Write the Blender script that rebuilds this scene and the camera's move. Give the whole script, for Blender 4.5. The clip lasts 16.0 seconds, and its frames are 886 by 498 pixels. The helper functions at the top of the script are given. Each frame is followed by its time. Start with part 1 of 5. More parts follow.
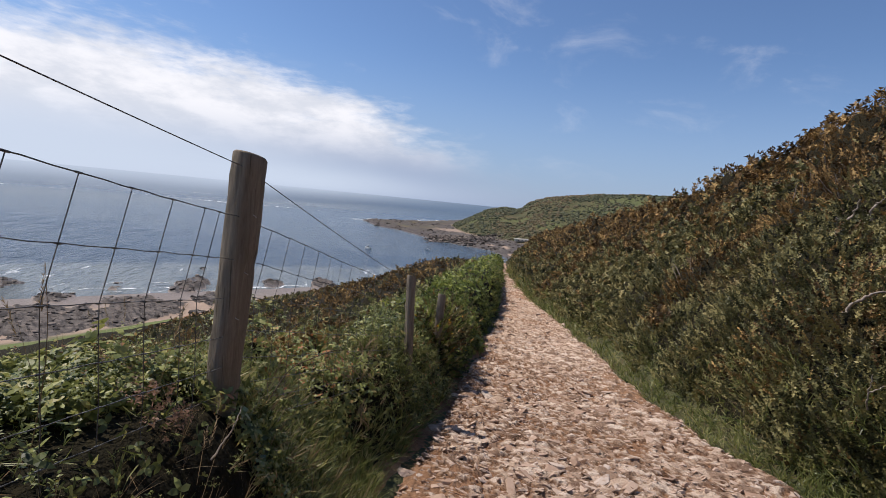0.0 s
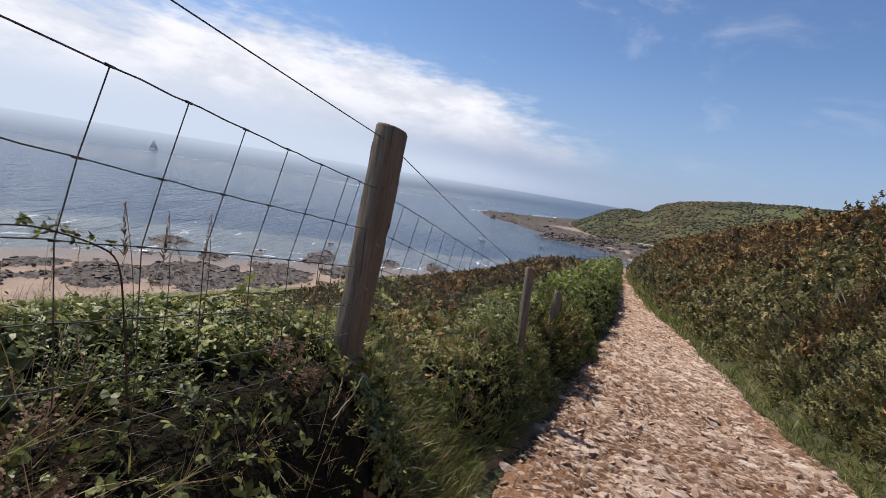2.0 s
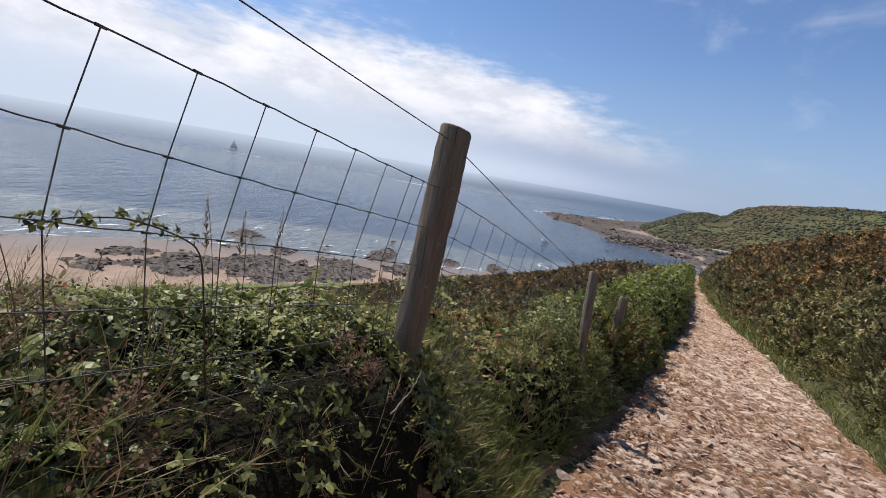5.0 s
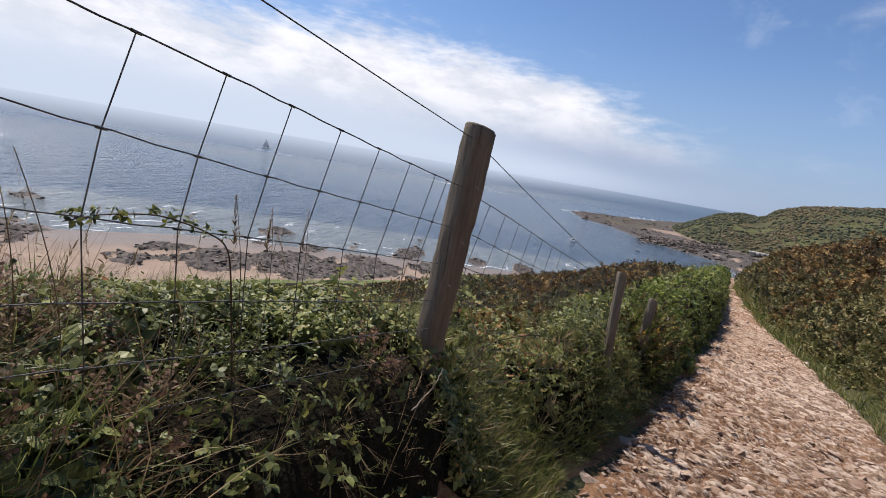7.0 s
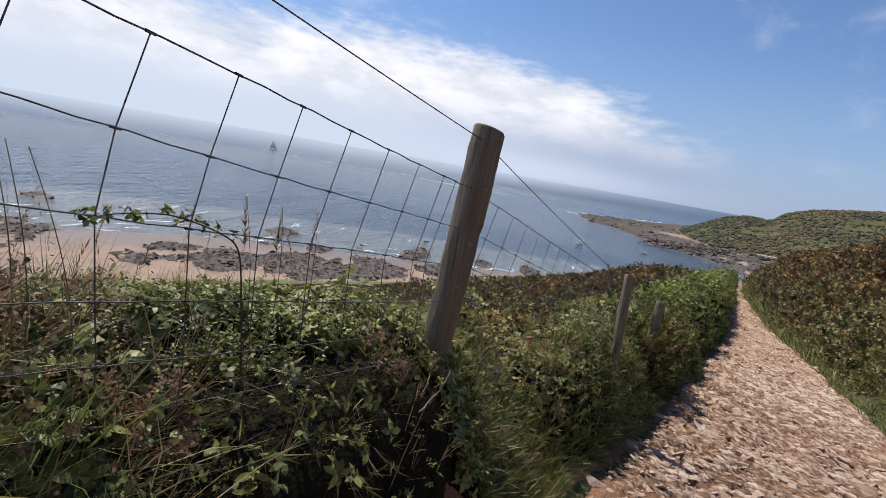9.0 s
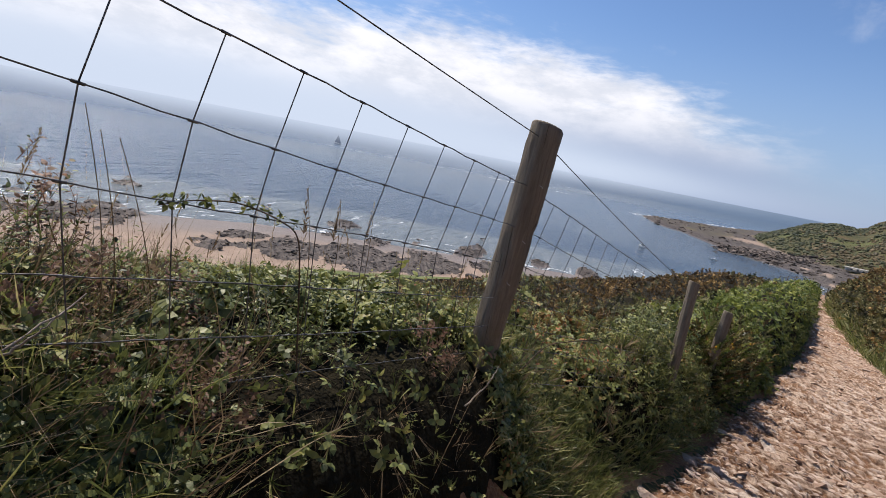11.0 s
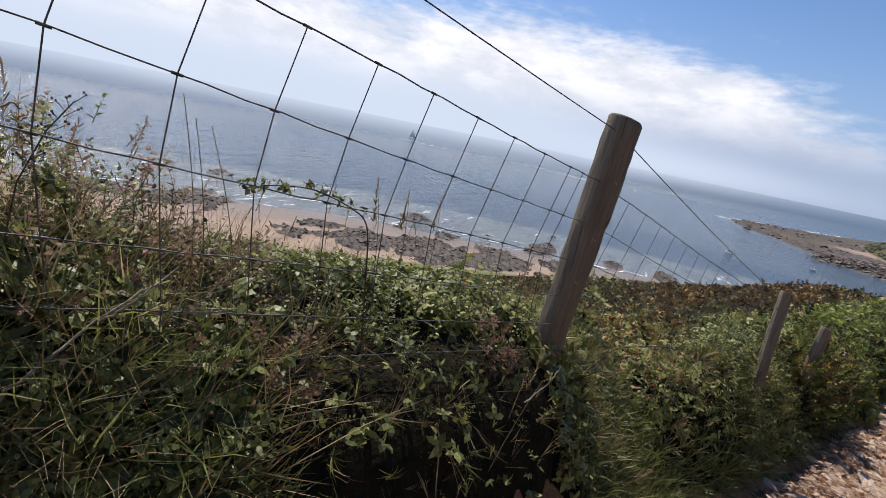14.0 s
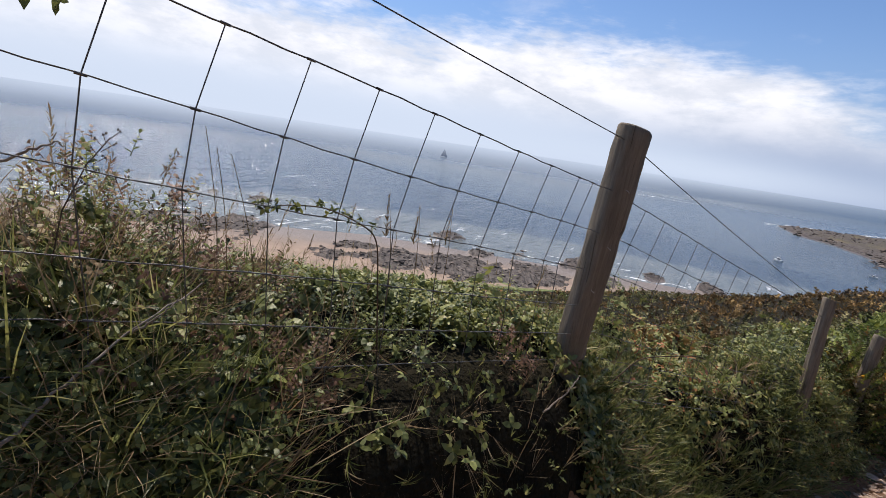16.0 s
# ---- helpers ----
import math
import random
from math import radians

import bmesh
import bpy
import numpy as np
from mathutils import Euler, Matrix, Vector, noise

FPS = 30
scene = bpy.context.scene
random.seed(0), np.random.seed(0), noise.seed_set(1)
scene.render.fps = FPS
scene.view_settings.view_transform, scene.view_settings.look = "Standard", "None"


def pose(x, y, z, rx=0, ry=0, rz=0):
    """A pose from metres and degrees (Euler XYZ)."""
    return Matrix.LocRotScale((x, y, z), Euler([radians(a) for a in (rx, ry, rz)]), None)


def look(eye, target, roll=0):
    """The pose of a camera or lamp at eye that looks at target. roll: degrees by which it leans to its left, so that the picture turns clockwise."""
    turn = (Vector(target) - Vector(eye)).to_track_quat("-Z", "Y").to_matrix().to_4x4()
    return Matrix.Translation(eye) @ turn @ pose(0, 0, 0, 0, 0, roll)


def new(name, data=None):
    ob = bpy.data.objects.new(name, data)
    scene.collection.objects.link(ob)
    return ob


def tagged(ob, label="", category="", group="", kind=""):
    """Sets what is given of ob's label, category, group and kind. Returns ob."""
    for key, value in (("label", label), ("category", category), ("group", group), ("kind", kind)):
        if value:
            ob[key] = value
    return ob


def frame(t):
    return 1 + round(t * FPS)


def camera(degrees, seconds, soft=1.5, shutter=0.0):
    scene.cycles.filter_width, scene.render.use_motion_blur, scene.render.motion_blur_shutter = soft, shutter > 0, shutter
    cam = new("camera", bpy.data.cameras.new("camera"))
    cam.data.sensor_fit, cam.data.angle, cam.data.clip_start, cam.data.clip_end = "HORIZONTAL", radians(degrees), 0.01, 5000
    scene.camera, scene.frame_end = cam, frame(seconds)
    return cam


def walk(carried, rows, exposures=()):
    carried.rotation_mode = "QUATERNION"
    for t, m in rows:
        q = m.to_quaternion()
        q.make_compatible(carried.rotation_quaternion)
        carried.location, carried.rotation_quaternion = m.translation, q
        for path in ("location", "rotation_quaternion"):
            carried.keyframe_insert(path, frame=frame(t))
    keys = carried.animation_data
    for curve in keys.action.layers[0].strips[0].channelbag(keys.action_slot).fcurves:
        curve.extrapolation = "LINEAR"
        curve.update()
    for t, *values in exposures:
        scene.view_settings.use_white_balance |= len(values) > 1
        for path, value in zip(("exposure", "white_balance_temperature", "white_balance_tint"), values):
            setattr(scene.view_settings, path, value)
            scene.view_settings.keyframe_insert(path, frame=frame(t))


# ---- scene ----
cam = camera(86.2, 16.0, soft=0.7)
PATH = [
    (0, (0.074, -0.057, 1.451), (-0.207, 1.912, 1.235), 5.8),
    (0.5, (0.013, -0.008, 1.418), (-0.403, 1.933, 1.177), 6.9),
    (1, (-0.009, 0.01, 1.399), (-0.562, 1.912, 1.124), 7.6),
    (1.5, (-0.017, 0.004, 1.398), (-0.65, 1.879, 1.105), 8.6),
    (2, (0.002, 0.001, 1.402), (-0.727, 1.838, 1.094), 9.4),
    (2.5, (0.002, 0.007, 1.403), (-0.779, 1.82, 1.088), 9.1),
    (3, (0.001, 0.002, 1.401), (-0.825, 1.795, 1.079), 9.1),
    (3.5, (-0.001, 0.0, 1.403), (-0.858, 1.776, 1.073), 9.5),
    (4, (0.002, 0.004, 1.404), (-0.885, 1.765, 1.068), 9.5),
    (4.5, (0.0, 0.002, 1.402), (-0.92, 1.745, 1.06), 9.6),
    (7, (0.015, 0.003, 1.406), (-1.032, 1.666, 1.031), 9.8),
    (7.5, (0.019, 0.007, 1.406), (-1.026, 1.671, 1.035), 9.5),
    (8, (0.0, 0.0, 1.402), (-1.044, 1.664, 1.031), 9.8),
    (10.5, (0.023, 0.001, 1.405), (-1.162, 1.559, 1.0), 10.5),
    (11, (0.024, -0.001, 1.404), (-1.223, 1.504, 0.976), 10.9),
    (11.5, (0.025, 0.0, 1.401), (-1.259, 1.47, 0.965), 11.0),
    (12, (0.03, 0.001, 1.402), (-1.287, 1.439, 0.958), 11.0),
    (12.5, (0.035, 0.002, 1.402), (-1.323, 1.397, 0.948), 11.1),
    (13, (0.032, 0.001, 1.402), (-1.352, 1.369, 0.939), 11.0),
    (13.5, (0.031, -0.0, 1.397), (-1.378, 1.337, 0.918), 11.1),
    (14, (0.034, 0.004, 1.398), (-1.402, 1.302, 0.897), 11.5),
    (14.5, (0.06, 0.011, 1.403), (-1.4, 1.284, 0.906), 10.9),
    (15, (0.067, 0.012, 1.405), (-1.412, 1.271, 0.924), 10.0),
    (15.5, (0.088, 0.018, 1.408), (-1.411, 1.259, 0.944), 9.1),
    (16, (0.111, 0.024, 1.407), (-1.435, 1.21, 0.952), 8.6),
]
walk(cam, [(t, look(eye, target, roll)) for t, eye, target, roll in PATH], exposures=[(0.0, -0.02, 6500, 14), (2.0, 0.02, 6500, 14), (8.0, 0.05, 6500, 14), (16.0, 0.10, 6500, 14)])

# ---- world, sun ----
SUN_AZ, SUN_EL = -78.0, 58.0
sun_dir = Vector((math.sin(radians(SUN_AZ)) * math.cos(radians(SUN_EL)), math.cos(radians(SUN_AZ)) * math.cos(radians(SUN_EL)), math.sin(radians(SUN_EL))))
lamp = bpy.data.lights.new("sun", "SUN")
lamp.energy, lamp.angle, lamp.color = 4.8, radians(0.6), (1.0, 0.93, 0.82)
sun = new("sun", lamp)
sun.matrix_world = look(sun_dir * 50, (0, 0, 0))


class Nodes:
    """A small builder for node trees."""

    def __init__(self, tree):
        self.tree = tree
        tree.nodes.clear()

    def add(self, kind, inputs=None, **attributes):
        node = self.tree.nodes.new(kind)
        for key, value in attributes.items():
            setattr(node, key, value)
        for key, value in (inputs or {}).items():
            self.put(node.inputs[key], value)
        return node

    def put(self, socket, value):
        if isinstance(value, bpy.types.NodeSocket):
            self.tree.links.new(value, socket)
        else:
            socket.default_value = value

    def math(self, op, a, b=0.0, c=0.0, clamp=False):
        node = self.add("ShaderNodeMath", {0: a, 1: b, 2: c}, operation=op, use_clamp=clamp)
        return node.outputs[0]

    def ramp(self, value, stops):
        node = self.add("ShaderNodeValToRGB", {0: value})
        ramp = node.color_ramp
        while len(ramp.elements) < len(stops):
            ramp.elements.new(0.5)
        for element, (at, colour) in zip(ramp.elements, stops):
            element.position = at
            element.color = (*colour, 1) if len(colour) == 3 else colour
        return node.outputs[0]

    def step(self, value, low, high):
        return self.add("ShaderNodeMapRange", {0: value, 1: low, 2: high, 3: 0.0, 4: 1.0}, interpolation_type="SMOOTHSTEP").outputs[0]

    def mix(self, factor, a, b, blend="MIX"):
        node = self.add("ShaderNodeMix", data_type="RGBA", blend_type=blend, clamp_factor=True)
        self.put(node.inputs["Factor"], factor)
        for socket, value in ((node.inputs[6], a), (node.inputs[7], b)):
            self.put(socket, (*value, 1) if isinstance(value, tuple) and len(value) == 3 else value)
        return node.outputs[2]

    def noise(self, vector, scale, detail=4.0, rough=0.55, distort=0.0, out=0):
        node = self.add("ShaderNodeTexNoise", {"Scale": scale, "Detail": detail, "Roughness": rough, "Distortion": distort})
        if vector is not None:
            self.put(node.inputs["Vector"], vector)
        return node.outputs[out]

    def scaled(self, vector, sx, sy, sz):
        return self.add("ShaderNodeVectorMath", {0: vector, 1: (sx, sy, sz)}, operation="MULTIPLY").outputs[0]

    def bump(self, height, strength, distance):
        return self.add("ShaderNodeBump", {"Height": height, "Strength": strength, "Distance": distance}).outputs[0]


world = bpy.data.worlds.new("sky")
scene.world = world
world.use_nodes = True
w = Nodes(world.node_tree)
sky = w.add("ShaderNodeTexSky", sky_type="NISHITA", sun_disc=False, sun_elevation=radians(SUN_EL), sun_rotation=radians(SUN_AZ), air_density=1.0, dust_density=0.2, ozone_density=4.0, altitude=50)
coord = w.add("ShaderNodeTexCoord").outputs["Generated"]
xyz = w.add("ShaderNodeSeparateXYZ", {0: coord})
el = w.math("MULTIPLY", w.math("ARCSINE", xyz.outputs[2]), 57.2958)
az = w.math("MULTIPLY", w.math("ARCTAN2", xyz.outputs[0], xyz.outputs[1]), 57.2958)
puff = w.noise(w.scaled(coord, 1, 1, 3.4), 4.6, 9.0, 0.58, 0.25)
fine = w.noise(w.scaled(coord, 1, 1, 4.0), 22.0, 6.0, 0.6, 0.2)
drop = w.math("MAXIMUM", w.math("ADD", az, 32.0), 0.0)
top = w.math("SUBTRACT", 12.6, w.math("MULTIPLY", w.math("MULTIPLY", drop, drop), 0.0105))
ragged = w.math("ADD", w.math("MULTIPLY", w.math("SUBTRACT", puff, 0.5), 13.0), w.math("MULTIPLY", w.math("SUBTRACT", fine, 0.5), 5.0))
cover = w.step(w.math("SUBTRACT", w.math("ADD", top, ragged), el), -1.6, 4.4)
# the cloud bank ends towards the land and thins to haze near the sea
cover = w.math("MULTIPLY", cover, w.math("SUBTRACT", 1.0, w.step(az, -14.0, 2.0)))
thin = w.noise(w.scaled(coord, 1, 1, 2.2), 5.0, 7.0, 0.6, 0.4)
wisps = w.math("MULTIPLY", w.step(thin, 0.54, 0.80), 0.26)
cover = w.math("MAXIMUM", cover, wisps)
haze = w.math("SUBTRACT", 1.0, w.step(el, -2.0, 17.0))
deep = w.mix(1.0, sky.outputs[0], (0.93, 1.02, 1.13), "MULTIPLY")
blue = w.mix(w.math("MULTIPLY", haze, 0.82), deep, (3.0, 4.1, 6.2))
lit = w.mix(w.step(w.noise(w.scaled(coord, 1, 1, 2.5), 9.0, 7.0, 0.6), 0.35, 0.65), (7.5, 7.9, 8.5), (10.0, 10.1, 10.3))
low = w.mix(w.step(az, -60.0, -8.0), (6.7, 7.6, 8.9), (3.4, 4.3, 6.0))
white = w.mix(w.step(el, 1.5, 8.0), low, lit)
both = w.mix(w.math("MULTIPLY", cover, 0.93), blue, white)
back = w.add("ShaderNodeBackground", {"Color": both, "Strength": 0.1})
w.add("ShaderNodeOutputWorld", {"Surface": back.outputs[0]})

# ---- materials ----
SEA = -43.6


def material(name, build, **settings):
    mat = bpy.data.materials.new(name)
    mat.use_nodes = True
    n = Nodes(mat.node_tree)
    n.coord = n.add("ShaderNodeTexCoord").outputs["Object"]
    n.where = n.add("ShaderNodeNewGeometry")
    shader = build(n)
    n.add("ShaderNodeOutputMaterial", {"Surface": shader})
    return mat


def principled(n, colour, rough=0.7, normal=None, metal=0.0, spec=0.3):
    node = n.add("ShaderNodeBsdfPrincipled", {"Roughness": rough, "Metallic": metal, "Specular IOR Level": spec})
    n.put(node.inputs["Base Color"], (*colour, 1) if isinstance(colour, tuple) else colour)
    if normal is not None:
        n.put(node.inputs["Normal"], normal)
    return node.outputs[0]


def leaf_look(stops, sheer=0.35, patch=None, rough=0.5, spec=0.35):
    """Foliage: each leaf its own tint, larger drifts of colour over metres, light passing through."""
    def build(n):
        pos = n.where.outputs["Position"]
        drift = n.noise(pos, 0.9, 3.0)
        pick = n.math("ADD", n.math("MULTIPLY", n.where.outputs["Random Per Island"], 0.88), n.math("MULTIPLY", n.math("SUBTRACT", drift, 0.5), 1.3), clamp=False)
        pick = n.math("ADD", pick, 0.06, clamp=True)
        colour = n.ramp(pick, stops)
        if patch:
            scale, low, high, tint = patch
            colour = n.mix(n.math("MULTIPLY", n.step(n.noise(pos, scale, 4.0, 0.6), low, high), 0.85), colour, tint)
        body = principled(n, colour, rough, spec=spec)
        glow = n.add("ShaderNodeBsdfTranslucent", {"Color": colour}).outputs[0]
        return n.add("ShaderNodeMixShader", {0: sheer, 1: body, 2: glow}).outputs[0]
    return build


BRAMBLE = material("bramble_leaf", leaf_look([(0.0, (0.044, 0.058, 0.020)), (0.4, (0.155, 0.178, 0.056)), (0.75, (0.30, 0.315, 0.095)), (0.95, (0.38, 0.33, 0.12)), (1.0, (0.45, 0.19, 0.08))], 0.28, rough=0.46, spec=0.35))
GRASS = material("grass_blade", leaf_look([(0.0, (0.060, 0.078, 0.022)), (0.5, (0.185, 0.210, 0.060)), (0.8, (0.31, 0.30, 0.10)), (1.0, (0.46, 0.39, 0.20))], 0.5, rough=0.42, spec=0.45))
STRAW = material("dry_stem", leaf_look([(0.0, (0.16, 0.105, 0.06)), (0.5, (0.31, 0.22, 0.12)), (1.0, (0.46, 0.38, 0.24))], 0.3, rough=0.7, spec=0.15))
GORSE = material("gorse_spine", leaf_look([(0.0, (0.028, 0.031, 0.013)), (0.35, (0.115, 0.112, 0.044)), (0.7, (0.29, 0.255, 0.10)), (1.0, (0.38, 0.315, 0.135))], 0.1, patch=(0.6, 0.58, 0.72, (0.25, 0.17, 0.075)), spec=0.3))
GORSE_DRY = material("gorse_dry", leaf_look([(0.0, (0.058, 0.038, 0.020)), (0.45, (0.17, 0.104, 0.044)), (0.8, (0.36, 0.225, 0.085)), (1.0, (0.50, 0.33, 0.13))], 0.1, spec=0.15))
LUSH = material("lush_leaf", leaf_look([(0.0, (0.050, 0.070, 0.018)), (0.5, (0.16, 0.200, 0.044)), (1.0, (0.36, 0.38, 0.085))], 0.35, spec=0.3))
PINK = material("faded_shoot", leaf_look([(0.0, (0.13, 0.085, 0.05)), (0.5, (0.23, 0.135, 0.085)), (0.85, (0.34, 0.20, 0.14)), (1.0, (0.46, 0.33, 0.26))], 0.4, spec=0.2))
FLOWER = material("yellow_flower", leaf_look([(0.0, (0.55, 0.30, 0.02)), (1.0, (0.75, 0.48, 0.03))], 0.3))
STEM = material("woody_stem", lambda n: principled(n, n.ramp(n.noise(n.coord, 30.0, 4.0), [(0.3, (0.05, 0.034, 0.022)), (0.7, (0.15, 0.105, 0.07))]), 0.85))
DEAD_TWIG = material("dead_twig", lambda n: principled(n, n.ramp(n.noise(n.coord, 40.0, 4.0), [(0.3, (0.17, 0.13, 0.10)), (0.7, (0.36, 0.31, 0.26))]), 0.8))


# near-black brown: the shade inside thickets, put into the colour
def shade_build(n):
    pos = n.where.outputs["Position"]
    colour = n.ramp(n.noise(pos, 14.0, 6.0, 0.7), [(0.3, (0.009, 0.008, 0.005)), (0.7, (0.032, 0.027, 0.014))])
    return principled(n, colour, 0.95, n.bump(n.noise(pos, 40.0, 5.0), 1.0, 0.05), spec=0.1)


THICKET_SHADE = material("thicket_painted_shade", shade_build)


def wood_build(n):
    pos = n.coord
    grain = n.noise(n.scaled(pos, 1, 1, 0.06), 90.0, 8.0, 0.7, 0.8)
    broad = n.noise(n.scaled(pos, 1, 1, 0.25), 14.0, 5.0, 0.6, 0.4)
    colour = n.ramp(n.math("ADD", n.math("MULTIPLY", grain, 0.62), n.math("MULTIPLY", broad, 0.38)), [(0.30, (0.125, 0.100, 0.076)), (0.5, (0.225, 0.184, 0.138)), (0.66, (0.31, 0.260, 0.20)), (0.8, (0.39, 0.34, 0.27))])
    crack = n.step(n.noise(n.scaled(pos, 1, 1, 0.035), 48.0, 4.0, 0.55, 1.0), 0.63, 0.68)
    colour = n.mix(n.math("MULTIPLY", crack, 0.6), colour, (0.035, 0.026, 0.018))
    algae = n.math("MULTIPLY", n.step(n.noise(pos, 9.0, 5.0, 0.65), 0.52, 0.75), 0.45)
    colour = n.mix(algae, colour, (0.13, 0.125, 0.07))
    height = n.math("SUBTRACT", n.math("MULTIPLY", grain, 0.8), n.math("MULTIPLY", crack, 0.9))
    return principled(n, colour, 0.82, n.bump(height, 0.9, 0.006), spec=0.25)


WOOD = material("weathered_post_wood", wood_build)
END_GRAIN = material("post_end_grain", lambda n: principled(n, n.ramp(n.noise(n.coord, 60.0, 5.0), [(0.3, (0.10, 0.075, 0.05)), (0.7, (0.30, 0.235, 0.17))]), 0.85, n.bump(n.noise(n.coord, 120.0), 0.5, 0.003)))
WIRE = material("galvanised_wire", lambda n: principled(n, n.ramp(n.noise(n.coord, 70.0, 4.0), [(0.35, (0.06, 0.057, 0.055)), (0.7, (0.22, 0.215, 0.21))]), 0.5, metal=0.4))
STEEL = material("bright_staple", lambda n: principled(n, n.ramp(n.noise(n.coord, 90.0), [(0.4, (0.35, 0.34, 0.32)), (0.7, (0.6, 0.58, 0.54))]), 0.4, metal=0.8))


def zone_build(n):
    """The ground: heath, grass, sand and rock, by the zones of the plan, with finer noise."""
    pos = n.where.outputs["Position"]
    zone = n.add("ShaderNodeSeparateColor", {0: n.add("ShaderNodeAttribute", attribute_name="zone").outputs["Color"]})
    far = n.noise(pos, 0.05, 7.0, 0.62)
    mid = n.noise(pos, 0.35, 6.0, 0.65)
    near = n.noise(pos, 7.0, 7.0, 0.65)
    heath = n.ramp(n.math("ADD", n.math("MULTIPLY", far, 0.5), n.math("MULTIPLY", mid, 0.5)), [(0.34, (0.040, 0.044, 0.020)), (0.46, (0.070, 0.074, 0.032)), (0.53, (0.095, 0.084, 0.038)), (0.62, (0.125, 0.086, 0.042))])
    earth = n.ramp(near, [(0.3, (0.03, 0.024, 0.014)), (0.7, (0.10, 0.075, 0.045))])
    heath = n.mix(n.step(near, 0.5, 0.75), heath, earth)
    field = n.ramp(n.noise(pos, 0.22, 6.0, 0.6), [(0.3, (0.085, 0.115, 0.036)), (0.7, (0.155, 0.175, 0.06))])
    sand = n.ramp(n.noise(pos, 0.12, 7.0, 0.6), [(0.3, (0.27, 0.20, 0.155)), (0.7, (0.40, 0.30, 0.225))])
    rock = n.ramp(n.noise(n.scaled(pos, 1, 1, 2), 0.45, 8.0, 0.7), [(0.3, (0.060, 0.052, 0.047)), (0.5, (0.115, 0.098, 0.086)), (0.7, (0.20, 0.17, 0.148))])
    tide = n.step(n.add("ShaderNodeSeparateXYZ", {0: pos}).outputs[2], SEA + 1.0, SEA + 0.25)
    sand = n.mix(n.math("MULTIPLY", tide, 0.7), sand, (0.15, 0.135, 0.125))
    strata = n.noise(n.scaled(n.add("ShaderNodeVectorRotate", {"Vector": pos, "Angle": 0.65}, rotation_type="Z_AXIS").outputs[0], 0.3, 1.6, 1.0), 0.5, 6.0, 0.65, 0.3)
    rock = n.mix(n.step(strata, 0.46, 0.60), rock, (0.045, 0.039, 0.037))
    broken = n.math("MULTIPLY", n.math("SUBTRACT", n.noise(pos, 0.3, 7.0, 0.72), 0.5), 1.9)
    colour = n.mix(zone.outputs[0], heath, field)
    colour = n.mix(zone.outputs[1], colour, sand)
    colour = n.mix(n.step(n.math("ADD", zone.outputs[2], broken), 0.38, 0.58), colour, rock)
    wet = n.math("SUBTRACT", 0.9, n.math("MULTIPLY", tide, 0.45))
    return principled(n, colour, wet, n.bump(n.noise(pos, 0.8, 8.0, 0.7), 0.8, 0.5), spec=0.2)


GROUND = material("coastal_ground", zone_build)


def path_build(n):
    pos = n.where.outputs["Position"]
    grit = n.noise(pos, 60.0, 7.0, 0.72)
    drift = n.noise(pos, 1.3, 5.0, 0.6)
    slab = n.add("ShaderNodeSeparateColor", {0: n.add("ShaderNodeAttribute", attribute_name="slab").outputs["Color"]})
    soil = n.ramp(n.math("ADD", n.math("MULTIPLY", grit, 0.6), n.math("MULTIPLY", drift, 0.4)), [(0.34, (0.120, 0.058, 0.032)), (0.5, (0.30, 0.163, 0.090)), (0.66, (0.46, 0.295, 0.18))])
    pale = n.ramp(n.math("ADD", n.math("MULTIPLY", slab.outputs[1], 0.55), n.math("MULTIPLY", n.noise(pos, 30.0, 6.0, 0.7), 0.45)), [(0.2, (0.17, 0.100, 0.066)), (0.42, (0.37, 0.250, 0.172)), (0.60, (0.56, 0.42, 0.315)), (0.85, (0.76, 0.635, 0.52))])
    colour = n.mix(slab.outputs[0], soil, pale)
    lumps = n.math("ADD", n.math("MULTIPLY", grit, 0.5), n.noise(pos, 22.0, 6.0, 0.75, 0.6))
    return principled(n, colour, 0.92, n.bump(lumps, 1.0, 0.03), spec=0.15)


PATH_SOIL = material("path_soil", path_build)


def stone_build(n):
    pos = n.where.outputs["Position"]
    pick = n.math("ADD", n.math("MULTIPLY", n.where.outputs["Random Per Island"], 0.5), n.math("MULTIPLY", n.add("ShaderNodeObjectInfo").outputs["Random"], 0.5))
    base = n.ramp(pick, [(0.0, (0.25, 0.155, 0.105)), (0.35, (0.37, 0.255, 0.185)), (0.7, (0.47, 0.35, 0.27)), (1.0, (0.50, 0.42, 0.36))])
    stain = n.noise(pos, 22.0, 6.0, 0.65)
    colour = n.mix(n.math("MULTIPLY", n.step(stain, 0.5, 0.72), 0.6), base, (0.30, 0.175, 0.105))
    return principled(n, colour, 0.88, n.bump(n.noise(pos, 70.0, 6.0, 0.65), 0.7, 0.006), spec=0.2)


STONE = material("limestone", stone_build)


